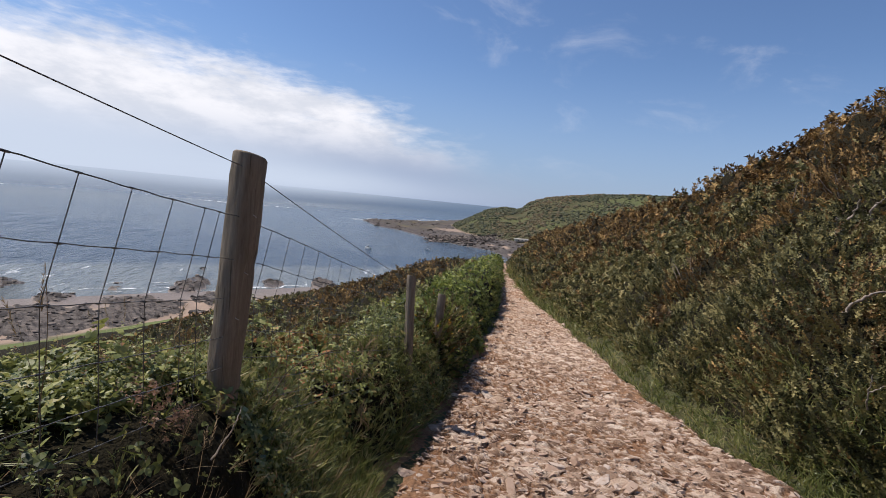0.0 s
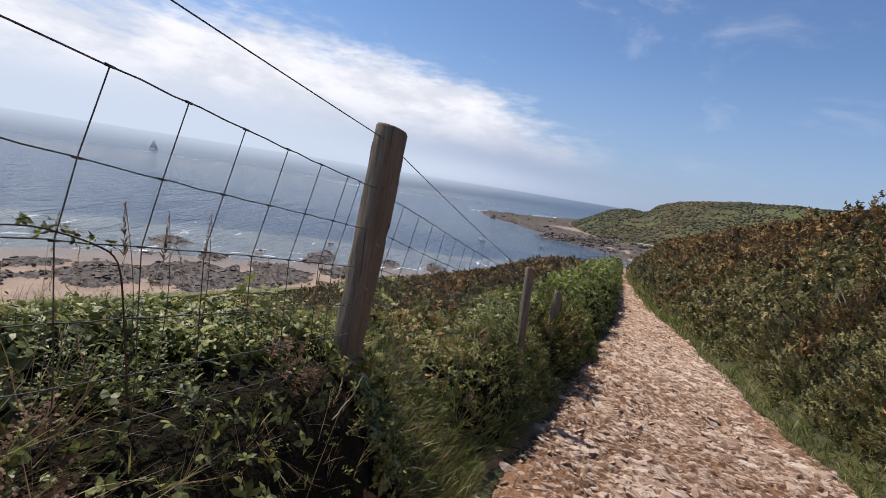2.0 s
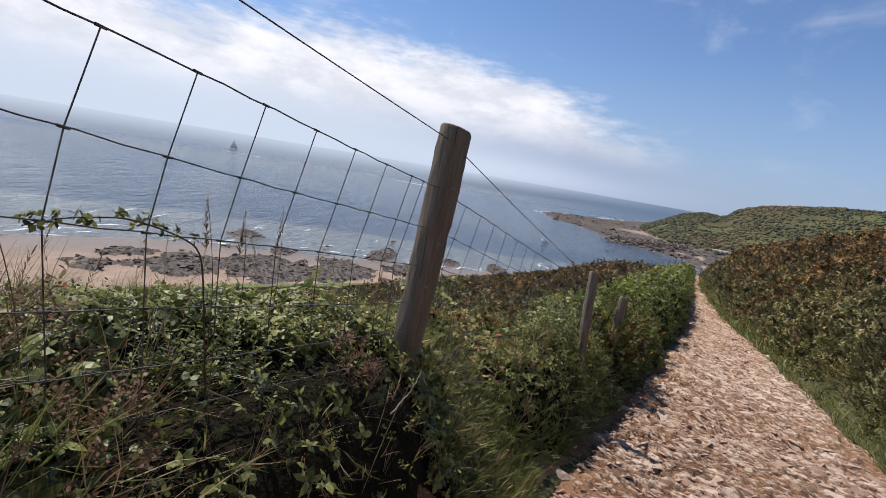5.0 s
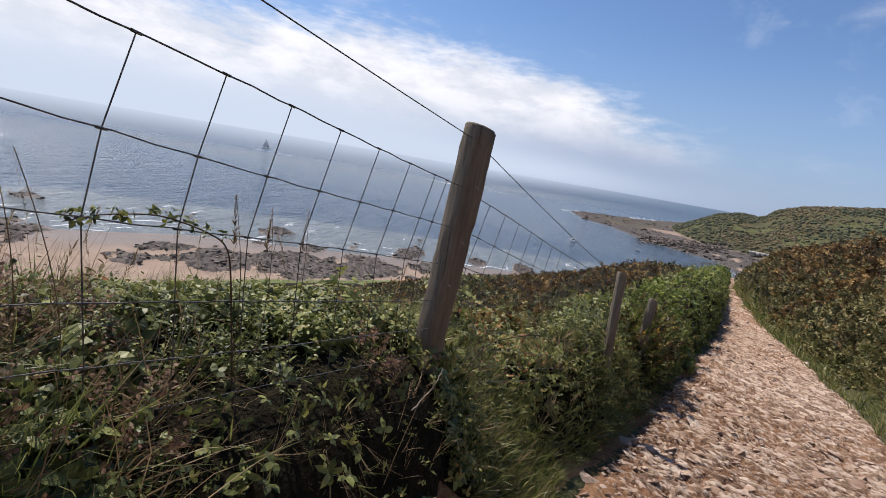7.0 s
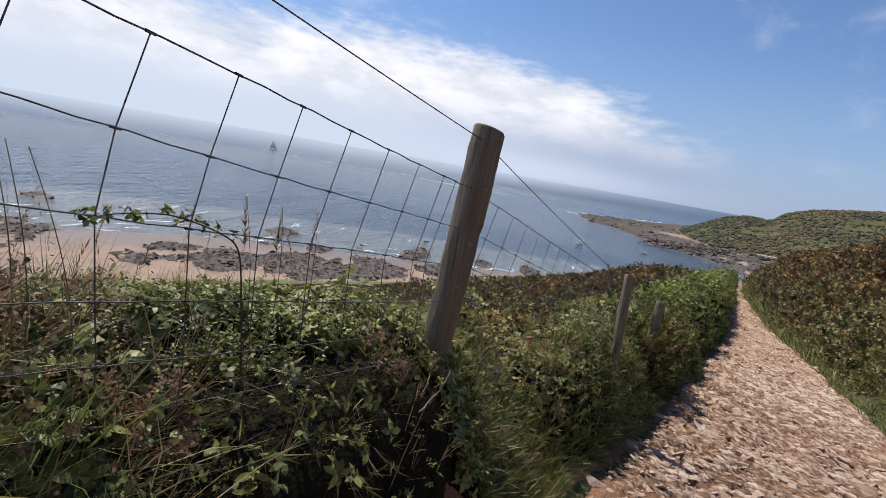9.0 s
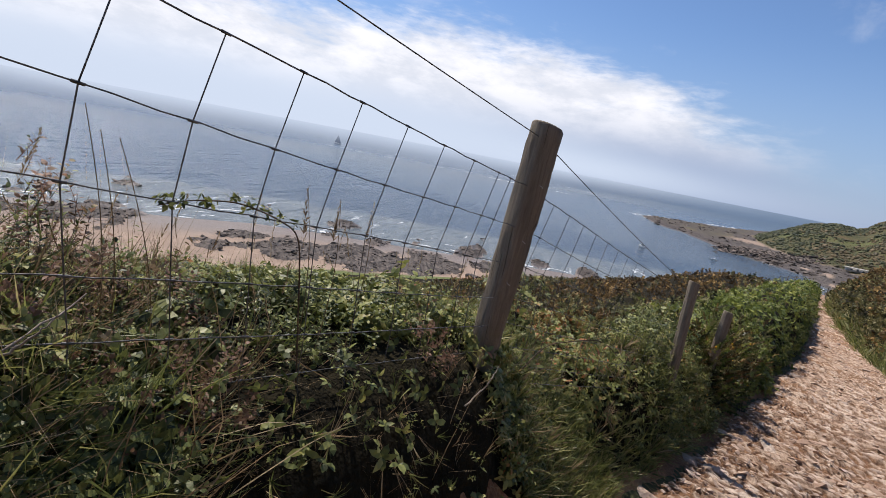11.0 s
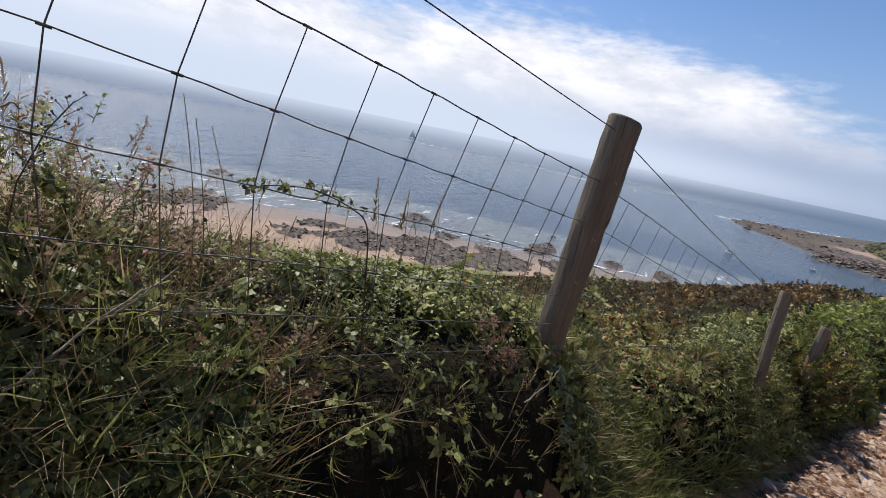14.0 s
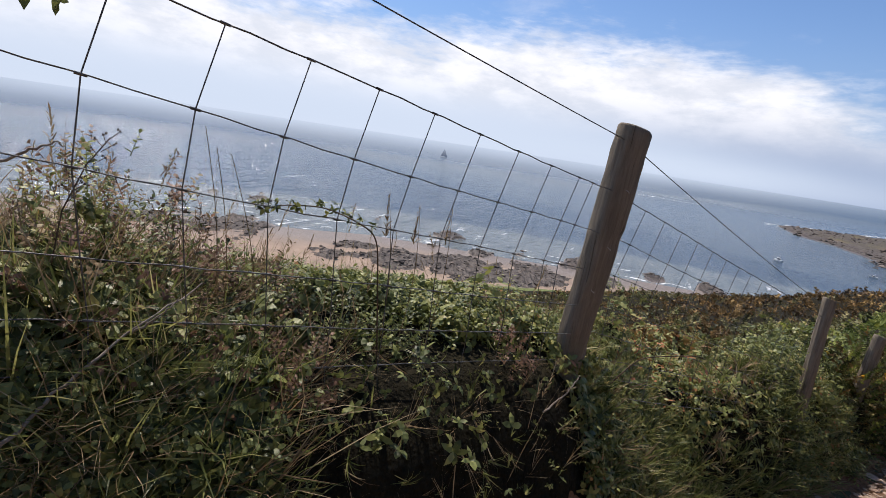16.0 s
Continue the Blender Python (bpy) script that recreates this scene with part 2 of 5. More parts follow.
def water_build(n):
    pos = n.where.outputs["Position"]
    out = n.add("ShaderNodeAttribute", attribute_name="offing").outputs["Fac"]
    along = n.add("ShaderNodeVectorRotate", {"Vector": pos, "Angle": -0.45}, rotation_type="Z_AXIS").outputs[0]
    swell = n.noise(n.scaled(along, 1.0, 0.28, 1.0), 0.075, 4.0, 0.55, 0.5)
    chop = n.noise(n.scaled(along, 1.0, 0.45, 1.0), 0.34, 5.0, 0.62, 0.4)
    ripple = n.noise(pos, 1.0, 4.0, 0.6)
    height = n.math("ADD", n.math("ADD", n.math("MULTIPLY", swell, 2.2), n.math("MULTIPLY", chop, 0.95)), n.math("MULTIPLY", ripple, 0.30))
    # long slicks and paler shallows
    slick = n.noise(n.scaled(pos, 0.5, 1.7, 1.0), 0.007, 5.0, 0.6, 0.9)
    deep = n.ramp(slick, [(0.35, (0.020, 0.046, 0.082)), (0.65, (0.042, 0.078, 0.124))])
    zone = n.add("ShaderNodeAttribute", attribute_name="shallow").outputs["Fac"]
    colour = n.mix(n.math("MULTIPLY", zone, 0.75), deep, (0.215, 0.235, 0.215))
    # darker wave faces painted into the colour, where reflection alone looks flat
    lines = n.step(n.noise(n.scaled(along, 1.0, 0.25, 1.0), 0.20, 5.0, 0.65, 0.4), 0.44, 0.60)
    colour = n.mix(n.math("MULTIPLY", lines, 0.75), colour, n.mix(0.5, colour, (0.03, 0.05, 0.075)))
    foam = n.math("MULTIPLY", n.step(n.noise(n.scaled(along, 1.0, 0.22, 1.0), 0.13, 7.0, 0.7, 0.6), 0.60, 0.66), n.step(zone, 0.35, 0.85))
    colour = n.mix(n.math("MULTIPLY", foam, 0.85), colour, (0.75, 0.77, 0.78))
    rough = n.math("ADD", n.math("ADD", 0.09, n.math("MULTIPLY", slick, 0.10)), n.math("MULTIPLY", out, 0.22))
    bump = n.add("ShaderNodeBump", {"Height": height, "Strength": n.math("SUBTRACT", 1.0, n.math("MULTIPLY", out, 0.8)), "Distance": 1.7}).outputs[0]
    return principled(n, colour, rough, bump, spec=0.33)


WATER = material("sea_water", water_build)

# ---- the lie of the land ----


def smooth(a, lo, hi):
    t = np.clip((a - lo) / (hi - lo), 0, 1)
    return t * t * (3 - 2 * t)


def blend_max(a, b, k):
    h = np.clip(0.5 + 0.5 * (a - b) / k, 0, 1)
    return b * (1 - h) + a * h + k * h * (1 - h)


def waves(x, y, size, seed, octaves=5, gain=0.55):
    """Value noise over the plane, about -1 to 1, with features of that size."""
    total, amp, norm = np.zeros_like(x, dtype=float), 1.0, 0.0
    for o in range(octaves):
        f = 2.0 ** o / size
        u, v = x * f + 17.3 * o + seed, y * f - 9.1 * o + 3.7 * seed
        iu, iv = np.floor(u).astype(np.int64), np.floor(v).astype(np.int64)
        fu, fv = u - iu, v - iv
        fu, fv = fu * fu * (3 - 2 * fu), fv * fv * (3 - 2 * fv)

        def value(i, j):
            h = (i * 374761393 + j * 668265263 + int(seed * 1013) * 2654435) & 0x7FFFFFFF
            h = ((h ^ (h >> 13)) * 1274126177) & 0x7FFFFFFF
            h = h ^ (h >> 16)
            return (h & 0xFFFF) / 32767.5 - 1
        low = value(iu, iv) * (1 - fu) + value(iu + 1, iv) * fu
        high = value(iu, iv + 1) * (1 - fu) + value(iu + 1, iv + 1) * fu
        total += amp * (low * (1 - fv) + high * fv)
        norm += amp
        amp *= gain
    return total / norm


_py = np.arange(-120, 420, 0.5)
_pz = np.interp(_py, [-120, 0, 30, 60, 100, 140, 200, 280, 340, 420], [18, 0, -4.5, -7.6, -11.0, -17.5, -29, -42, -47, -50])
_kernel = np.hanning(25) / np.hanning(25).sum()
_pz = np.convolve(np.pad(_pz, 12, mode="edge"), _kernel, mode="valid")


def path_z(y):
    """Height of the path along its way down the hill."""
    return np.interp(y, _py, _pz)


def path_left(y):
    return np.interp(y, [-20, 0, 3, 5, 6.5, 9, 16, 30, 46, 63, 110], [-0.35, -0.36, -0.42, -0.42, -0.30, -0.25, -0.10, -0.18, -0.48, -0.95, -1.8]) + 0.06 * np.sin(1.7 * y) + 0.03 * np.sin(4.1 * y)


def path_right(y):
    return np.interp(y, [-20, 0, 4, 4.8, 5.6, 8, 10, 20, 30, 48, 64, 110], [2.6, 2.58, 2.5, 2.24, 2.16, 2.17, 2.11, 2.05, 1.75, 0.95, 0.15, -0.6]) + 0.05 * np.sin(1.3 * y + 1) + 0.03 * np.sin(3.7 * y)


def shore_u(y):
    return np.interp(y, [-200, -17, 19, 54, 70, 94, 115, 133, 150, 170, 190, 205, 225, 250, 330], [330, 236, 214, 194, 185, 176, 158, 141, 126, 106, 88, 72, 45, 5, -80])


# rock on the beach: middle, half lengths across and along the shore, and how solid it is
REEFS = ((-193, 40, 13, 22, 0.42), (-205, 8, 12, 18, 0.3), (-137, 88, 12, 14, 0.55), (-124, 108, 14, 18, 0.6), (-111, 132, 12, 18, 0.55), (-103, 156, 8, 12, 0.55), (-157, 80, 6, 8, 0.65), (-146, 66, 9, 12, 0.4), (-252, 70, 6, 6, 0.8),
         (-176, 137, 7, 9, 0.8), (-146, 131, 6, 8, 0.7), (-124, 169, 5, 14, 0.75), (-101, 193, 4, 8, 0.8), (-84, 206, 5, 11, 0.85), (-160, 118, 8, 12, 0.35))


def reef(x, y):
    """How rocky the beach is by the plan of its reefs."""
    total = np.full_like(x, -0.42)
    for cx, cy, across, along, solid in REEFS:
        p, q = (x - cx) * 0.87 + (y - cy) * 0.5, (y - cy) * 0.87 - (x - cx) * 0.5
        total = np.maximum(total, -0.42 + (0.42 + solid) * np.exp(-(p / across) ** 2 - (q / along) ** 2))
    return total


def add_headland(h, x, y):
    """The headland over the bay, and its low tongue of rock."""
    ridge = np.interp(x, [-150, -101, -68, -48, -17, 5, 13, 22, 38, 57, 126, 203, 243, 320, 600], [-48, -43, -25, -13, -6, -7, -4, 6, 13.5, 20, 30, 39, 39, 43, 40])
    foot = np.interp(x, [-90, -40, -18, 40, 300], [600, 540, 520, 480, 430])
    climb = smooth(y, foot, 830)
    climb = 0.55 * climb + 0.45 * np.sqrt(np.clip((y - foot) / (830 - foot), 0, 1))
    head = SEA - 4 + (ridge - SEA + 4) * climb * (1 - smooth(y, 900, 1300)) + 2.5 * waves(x, y, 60, 6.0) * climb
    near_edge = np.interp(x, [-230, -224, -172, -136, -85, -64, -40, -18, 0, 60], [690, 676, 580, 556, 482, 470, 452, 434, 385, 340]) + 8 * waves(x, y, 40, 3.0)
    far_edge = np.interp(x, [-230, -224, -191, -149, -109, -80], [670, 676, 759, 837, 1033, 1150])
    inside = np.minimum(y - near_edge, far_edge - y)
    tongue = SEA - 2.0 + 4.2 * smooth(inside, -14, 30) + 1.6 * np.maximum(waves(x, y, 22, 7.0), 0) * smooth(inside, 0, 15)
    tongue = np.where(y > 330, tongue, -60)
    h = blend_max(h, np.maximum(head, tongue), 1.0)
    return h, tongue, head, inside


def land(x, y):
    """The ground's height, and the weights of grass field, sand and rock."""
    base = path_z(y)
    u = path_left(y) - x
    v = x - path_right(y)
    rise = np.interp(y, [-5, 1.5, 3, 4.5, 8, 20, 60], [0.70, 0.66, 0.42, 0.25, 0.2, 0.25, 0.4])
    down = np.interp(y, [0, 15, 60, 100], [0.255, 0.285, 0.272, 0.285])
    shoulder = 1.9 * smooth(u, 1.0, 13.0)
    left = base + rise * smooth(u / np.interp(y, [1.3, 1.9, 2.8, 6.0], [0.42, 0.80, 1.0, 0.65]), 0.0, 1.0) - down * np.maximum(u - 1.0, 0) - shoulder + 0.6 * waves(x, y, 14, 2.0, 3) * smooth(u, 3, 20)
    left = left + 2.6 * smooth(u, 2.2, 6.5) * (1 - smooth(u, 15, 44)) * smooth(y, 12, 34) * (1 - smooth(y, 52, 88))
    bank = np.interp(y, [0, 20, 70], [0.15, 0.3, 0.7])
    steep = 0.85 * np.minimum(np.maximum(v - 0.3, 0), 5.2) + 0.28 * np.maximum(v - 5.5, 0)
    right = base + bank * smooth(v, 0.0, 2.0) + steep - 0.0004 * np.clip(v, 0, 300) ** 2 + 0.35 * waves(x, y, 9, 5.0, 3) * smooth(v, 1.5, 6)
    right = np.minimum(right, base + 60 + 0.05 * v)
    sunk = -0.10 * smooth(np.minimum(-u, -v), 0.0, 0.15)
    main = np.where(u > 0, left, np.where(v > 0, right, base + sunk))
    if x.size == 0 or np.max(np.hypot(x, y)) < 152:
        return main, None, None, None
    main = main - 80 * smooth(y, 230, 420)
    # the beach below the slope
    us = shore_u(y)
    beach = SEA + 0.024 * (us - u)
    beach = np.where(x < 0, beach, -60)
    off = us - u
    ledge = 0.85 * waves(1.9 * (0.87 * x + 0.5 * y), 0.87 * y - 0.5 * x, 22, 8.0, 6, 0.62) + reef(x, y) + np.interp(off, [34, 60, 80], [0.0, 0.22, 0.4]) * smooth(y, 60, 100)
    shelf = smooth(ledge, -0.05, 0.06) * (u > 0)
    seabed = SEA - 3.0
    rocky = np.maximum(beach, SEA - 0.8 - 3 * (off < -90)) + shelf * (0.7 + 0.9 * np.maximum(waves(x, y * 2, 6, 4.0), -0.3)) * (1 + 0.8 * (off < -8))
    h = blend_max(main, rocky, 1.6)
    h, tongue, head, inside = add_headland(h, x, y)
    h = np.maximum(h, seabed)
    # zones
    low = h - SEA
    on_beach = smooth(rocky - main, -2.0, 0.5) * (x < 0) * (y < 330)
    sand = np.maximum(on_beach, smooth(low, 3.2, 1.8) * (y > 330))
    rock = np.clip(on_beach * smooth(ledge, -0.05, 0.04), 0, 1)
    spit = (tongue > head) * (y > 330)
    heathy = smooth(inside + 16 * waves(x, y, 26, 5.0, 4), 26, 44) * smooth(x, -92, -112) * spit
    sand = np.maximum(sand, spit * (x < 0)) * (1 - 0.85 * heathy)
    rock = np.maximum(rock, spit * (1 - 0.85 * np.exp(-((x + 78) / 34) ** 2 - ((y - 634) / 34) ** 2)) * smooth(waves(x, y, 30, 9.0), 0.6, 0.3)) * (1 - 0.4 * heathy)
    rock = np.maximum(rock, (y > 330) * smooth(inside, 28, 6) * (low < 9))
    field = smooth(main - SEA, 26, 20) * smooth(u, 36, 46) * (1 - on_beach) * (y < 150)
    field = np.maximum(field, smooth(low, 7, 16) * (y > 400) * smooth(waves(x, y, 50, 8.0, 4), -0.1, 0.3) * 0.5)
    return h, np.clip(field, 0, 1), np.clip(sand, 0, 1), np.clip(rock, 0, 1)


def height(x, y):
    return float(land(np.array([float(x)]), np.array([float(y)]))[0][0])


def mesh_of(name, verts, faces, mat, flat=False):
    me = bpy.data.meshes.new(name)
    me.from_pydata(verts, [], faces)
    for m in mat if isinstance(mat, (list, tuple)) else [mat]:
        me.materials.append(m)
    if not flat:
        me.polygons.foreach_set("use_smooth", np.ones(len(me.polygons), dtype=bool))
    me.update()
    return me


def grid_faces(rows, cols, closed=False):
    i, j = np.meshgrid(np.arange(rows - 1), np.arange(cols if closed else cols - 1), indexing="ij")
    k = (j + 1) % cols
    return np.stack([i * cols + j, i * cols + k, (i + 1) * cols + k, (i + 1) * cols + j], -1).reshape(-1, 4)


az_fine = np.radians(np.arange(-108, 48, 0.48))
az_rest = np.radians(np.arange(48, 252, 4.0))
turns = np.concatenate([az_fine, az_rest])
radii = np.concatenate([[0.05], 0.3 * 1.04 ** np.arange(0, 300)])
radii = np.sort(np.concatenate([radii[(radii < 120) | ((radii > 290) & (radii < 4900))], 120 * 1.011 ** np.arange(0, 81)]))
rr, aa = np.meshgrid(radii, turns, indexing="ij")
gx, gy = rr * np.sin(aa), rr * np.cos(aa)
gz, g_field, g_sand, g_rock = land(gx.ravel(), gy.ravel())
me = mesh_of("ground", np.stack([gx.ravel(), gy.ravel(), gz], -1), grid_faces(len(radii), len(turns), True)[:, ::-1], GROUND)
zone = me.attributes.new("zone", "FLOAT_COLOR", "POINT")
zone.data.foreach_set("color", np.stack([g_field, g_sand, g_rock, np.ones_like(gz)], -1).ravel())
ground = tagged(new("ground", me), "hilly coast ground with heath, sandy beach and dark rock ledges", "ground", kind="structure")

wr = np.concatenate([[8.0], 40.0 * 1.03 ** np.arange(0, 200)])
wr = np.append(wr[wr < 4800], 4900)
rr, aa = np.meshgrid(wr, np.radians(np.concatenate([np.arange(-108, 48, 0.8), np.arange(48, 252, 6.0)])), indexing="ij")
wx, wy = (rr * np.sin(aa)).ravel(), (rr * np.cos(aa)).ravel()
bed = land(wx, wy)[0]
me = mesh_of("sea", np.stack([wx, wy, np.full_like(wx, SEA)], -1), grid_faces(*rr.shape, True)[:, ::-1], WATER)
shallow = me.attributes.new("shallow", "FLOAT", "POINT")
shallow.data.foreach_set("value", smooth(bed - SEA, -2.9, -0.3))
me.attributes.new("offing", "FLOAT", "POINT").data.foreach_set("value", smooth(np.hypot(wx, wy), 350, 1500))
sea = tagged(new("sea", me), "calm hazy blue-grey sea with small waves and surf", "water", kind="structure")

# a glowing see-through sheet in place of sea haze, far out on the horizon


def haze_glow_build(n):
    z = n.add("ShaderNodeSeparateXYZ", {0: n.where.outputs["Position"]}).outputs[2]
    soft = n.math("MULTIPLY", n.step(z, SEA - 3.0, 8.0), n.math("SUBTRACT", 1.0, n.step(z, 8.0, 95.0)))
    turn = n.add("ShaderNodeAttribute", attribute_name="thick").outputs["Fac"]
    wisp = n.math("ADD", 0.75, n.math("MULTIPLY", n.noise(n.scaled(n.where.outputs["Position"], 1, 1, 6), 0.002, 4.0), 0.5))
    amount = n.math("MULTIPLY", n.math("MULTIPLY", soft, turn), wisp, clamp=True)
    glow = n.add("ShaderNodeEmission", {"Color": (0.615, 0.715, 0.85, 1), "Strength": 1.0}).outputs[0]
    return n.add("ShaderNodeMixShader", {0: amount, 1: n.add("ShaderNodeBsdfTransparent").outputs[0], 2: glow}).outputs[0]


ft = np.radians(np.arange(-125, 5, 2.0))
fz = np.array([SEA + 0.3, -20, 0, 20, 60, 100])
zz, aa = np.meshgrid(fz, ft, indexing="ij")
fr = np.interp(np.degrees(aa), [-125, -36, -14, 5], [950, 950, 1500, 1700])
me = mesh_of("backdrop", np.stack([fr * np.sin(aa), fr * np.cos(aa), zz], -1).reshape(-1, 3), grid_faces(*zz.shape), material("glowing_sea_haze", haze_glow_build))
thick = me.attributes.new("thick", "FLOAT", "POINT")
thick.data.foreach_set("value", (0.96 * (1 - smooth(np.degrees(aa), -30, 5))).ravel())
fog = tagged(new("backdrop", me), "pale glowing sheet standing in for the sea fog along the horizon", "fog", kind="structure")
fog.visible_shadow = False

# the stony path


def worley(x, y, size, seed, full=False):
    """Distance to the nearest of scattered centres (0 to about 1) and that centre's random number; in full, its cell and place too."""
    u, v = x / size, y / size
    iu, iv = np.floor(u).astype(np.int64), np.floor(v).astype(np.int64)
    best, mark = np.full(u.shape, 9.0), np.zeros(u.shape)
    cell, mx, my = np.zeros(u.shape, np.int64), np.zeros(u.shape), np.zeros(u.shape)
    for di in (-1, 0, 1):
        for dj in (-1, 0, 1):
            i, j = iu + di, iv + dj
            h = (i * 374761393 + j * 668265263 + seed * 974711) & 0x7FFFFFFF
            h = ((h ^ (h >> 13)) * 1274126177) & 0x7FFFFFFF
            h = h ^ (h >> 16)
            cx, cy = i + (h & 0xFF) / 255.0, j + ((h >> 8) & 0xFF) / 255.0
            d = np.hypot(u - cx, v - cy)
            near = d < best
            mark = np.where(near, ((h >> 16) & 0xFF) / 255.0, mark)
            if full:
                cell = np.where(near, (i + 5000) * 20000 + j + 5000, cell)
                mx, my = np.where(near, cx * size, mx), np.where(near, cy * size, my)
            best = np.minimum(best, d)
    return (best, mark, cell, mx, my) if full else (best, mark)


def slabs(x, y):
    """Broken slabs of limestone set in the path: how far they stand out, how much is stone, and a tint for each."""
    p, q = 0.72 * (x * math.cos(0.05) - y * math.sin(0.05)), y * math.cos(0.05) + x * math.sin(0.05)
    p, q = p + 0.03 * waves(x, y, 0.16, 4.0, 2), q + 0.03 * waves(x, y, 0.16, 7.0, 2)
    total, share, tone = np.zeros_like(x), np.zeros_like(x), np.zeros_like(x)
    side = (x - path_left(y)) / (path_right(y) - path_left(y))
    wide = waves(x, y, 1.1, 6.0, 3) - 0.5 * smooth(side, 0.16, 0.02) - 0.3 * smooth(side, 0.9, 0.98) - 0.30 * smooth(y, 4.0, 2.6)
    for size, seed, lift, bias in ((0.030, 5, 0.65, 0.10), (0.058, 9, 1.0, -0.05), (0.12, 12, 1.15, -0.40)):
        d, mark, cell, mx, my = worley(p, q, size, seed, True)
        a, b = (cell * 7919 % 997) / 997 - 0.5, (cell * 104729 % 991) / 991 - 0.5
        stone = smooth(mark + 0.75 * wide + bias, 0.36, 0.44) * smooth(d, 0.66, 0.52)
        rise = lift * (0.012 + 0.024 * mark) + 0.7 * ((p - mx) * a + (q - my) * (b + 0.2))
        total = np.where(stone > 0.1, np.maximum(total, stone * rise), total)
        share, tone = np.maximum(share, stone), np.where(stone > 0.3, (cell * 31 % 101) / 101, tone)
    return total, share, tone


def path_top(x, y):
    u = (x - path_left(y)) / (path_right(y) - path_left(y))
    return path_z(y) + 0.035 * waves(x, y, 0.9, 1.0, 3) + 0.026 * waves(x, y, 0.22, 2.0, 4, 0.65) + 0.03 * (2 * np.abs(u - 0.5)) ** 3 + 0.010 * waves(x, y, 0.07, 5.0, 3, 0.7) + slabs(x, y)[0]


py = np.concatenate([np.arange(-6, 1.2, 0.04), np.arange(1.2, 5, 0.018), 5 * 1.0055 ** np.arange(0, 300), 25.8 * 1.013 ** np.arange(0, 112)])
pu = np.concatenate([[-0.10, -0.075, -0.05, -0.025], np.linspace(0.0, 1.03, 122)])
yy, uu = np.meshgrid(py, pu, indexing="ij")
xx = path_left(yy) + (path_right(yy) - path_left(yy)) * uu
edge = smooth(np.minimum(uu, 1 - uu), -0.03, 0.05)
lip = smooth(uu, 0.03, -0.03) * smooth(yy, 14, 8)
zz = (path_top(xx, yy) - 0.09 * (1 - edge)) * (1 - lip) + (land(xx.ravel(), yy.ravel())[0].reshape(xx.shape) + 0.015 + 0.02 * waves(xx, yy, 0.12, 3.0, 3)) * lip
me = mesh_of("path", np.stack([xx, yy, zz], -1).reshape(-1, 3), grid_faces(*yy.shape)[:, ::-1], PATH_SOIL, flat=True)
_, share, tone = slabs(xx, yy)
share = share * (uu > 0)
slab = me.attributes.new("slab", "FLOAT_COLOR", "POINT")
slab.data.foreach_set("color", np.stack([share, tone, 0 * tone, 0 * tone + 1], -1).ravel())
path = tagged(new("path", me), "stony footpath of pale limestone rubble and reddish soil", "path", kind="structure")

# ---- helpers for things ----


def part(name, me, parent, label="", kind=""):
    ob = new(name, me)
    ob.parent = parent
    return tagged(ob, label, kind=kind)


def thing(name, place, label, category, group="", kind=""):
    ob = new(name)
    ob.location = place
    ob.empty_display_size = 0.2
    return tagged(ob, label, category, group, kind)


def from_bm(name, bm, mats, flat=False):
    me = bpy.data.meshes.new(name)
    bm.to_mesh(me)
    bm.free()
    for m in mats if isinstance(mats, (list, tuple)) else [mats]:
        me.materials.append(m)
    if not flat:
        me.polygons.foreach_set("use_smooth", np.ones(len(me.polygons), dtype=bool))
    return me


def tube(points, radius, sides=6, taper=1.0):
    """Vertices and faces of a tube along points."""
    pts = np.asarray(points, float)
    n = len(pts)
    tang = np.gradient(pts, axis=0)
    tang /= np.linalg.norm(tang, axis=1)[:, None] + 1e-12
    ref = np.array([0.31, 0.17, 0.93])
    a = np.cross(tang, ref)
    a /= np.linalg.norm(a, axis=1)[:, None] + 1e-12
    b = np.cross(tang, a)
    ang = np.linspace(0, 2 * np.pi, sides, endpoint=False)
    rad = (radius * np.linspace(1, taper, n))[:, None, None]
    ring = pts[:, None] + rad * (np.cos(ang)[None, :, None] * a[:, None] + np.sin(ang)[None, :, None] * b[:, None])
    return ring.reshape(-1, 3), grid_faces(n, sides, True)


def tubes_mesh(name, runs, mat, sides=6):
    vs, fs, at = [], [], 0
    for pts, radius, taper in runs:
        v, f = tube(pts, radius, sides, taper)
        vs.append(v)
        fs.append(f + at)
        at += len(v)
    return mesh_of(name, np.concatenate(vs), np.concatenate(fs), mat)


# ---- the stock fence ----
POST_A, POST_B, POST_C = Vector((-0.845, 1.48, 1.522)), Vector((-0.76, 4.0, 0.73)), Vector((-0.66, 5.4, 0.31))


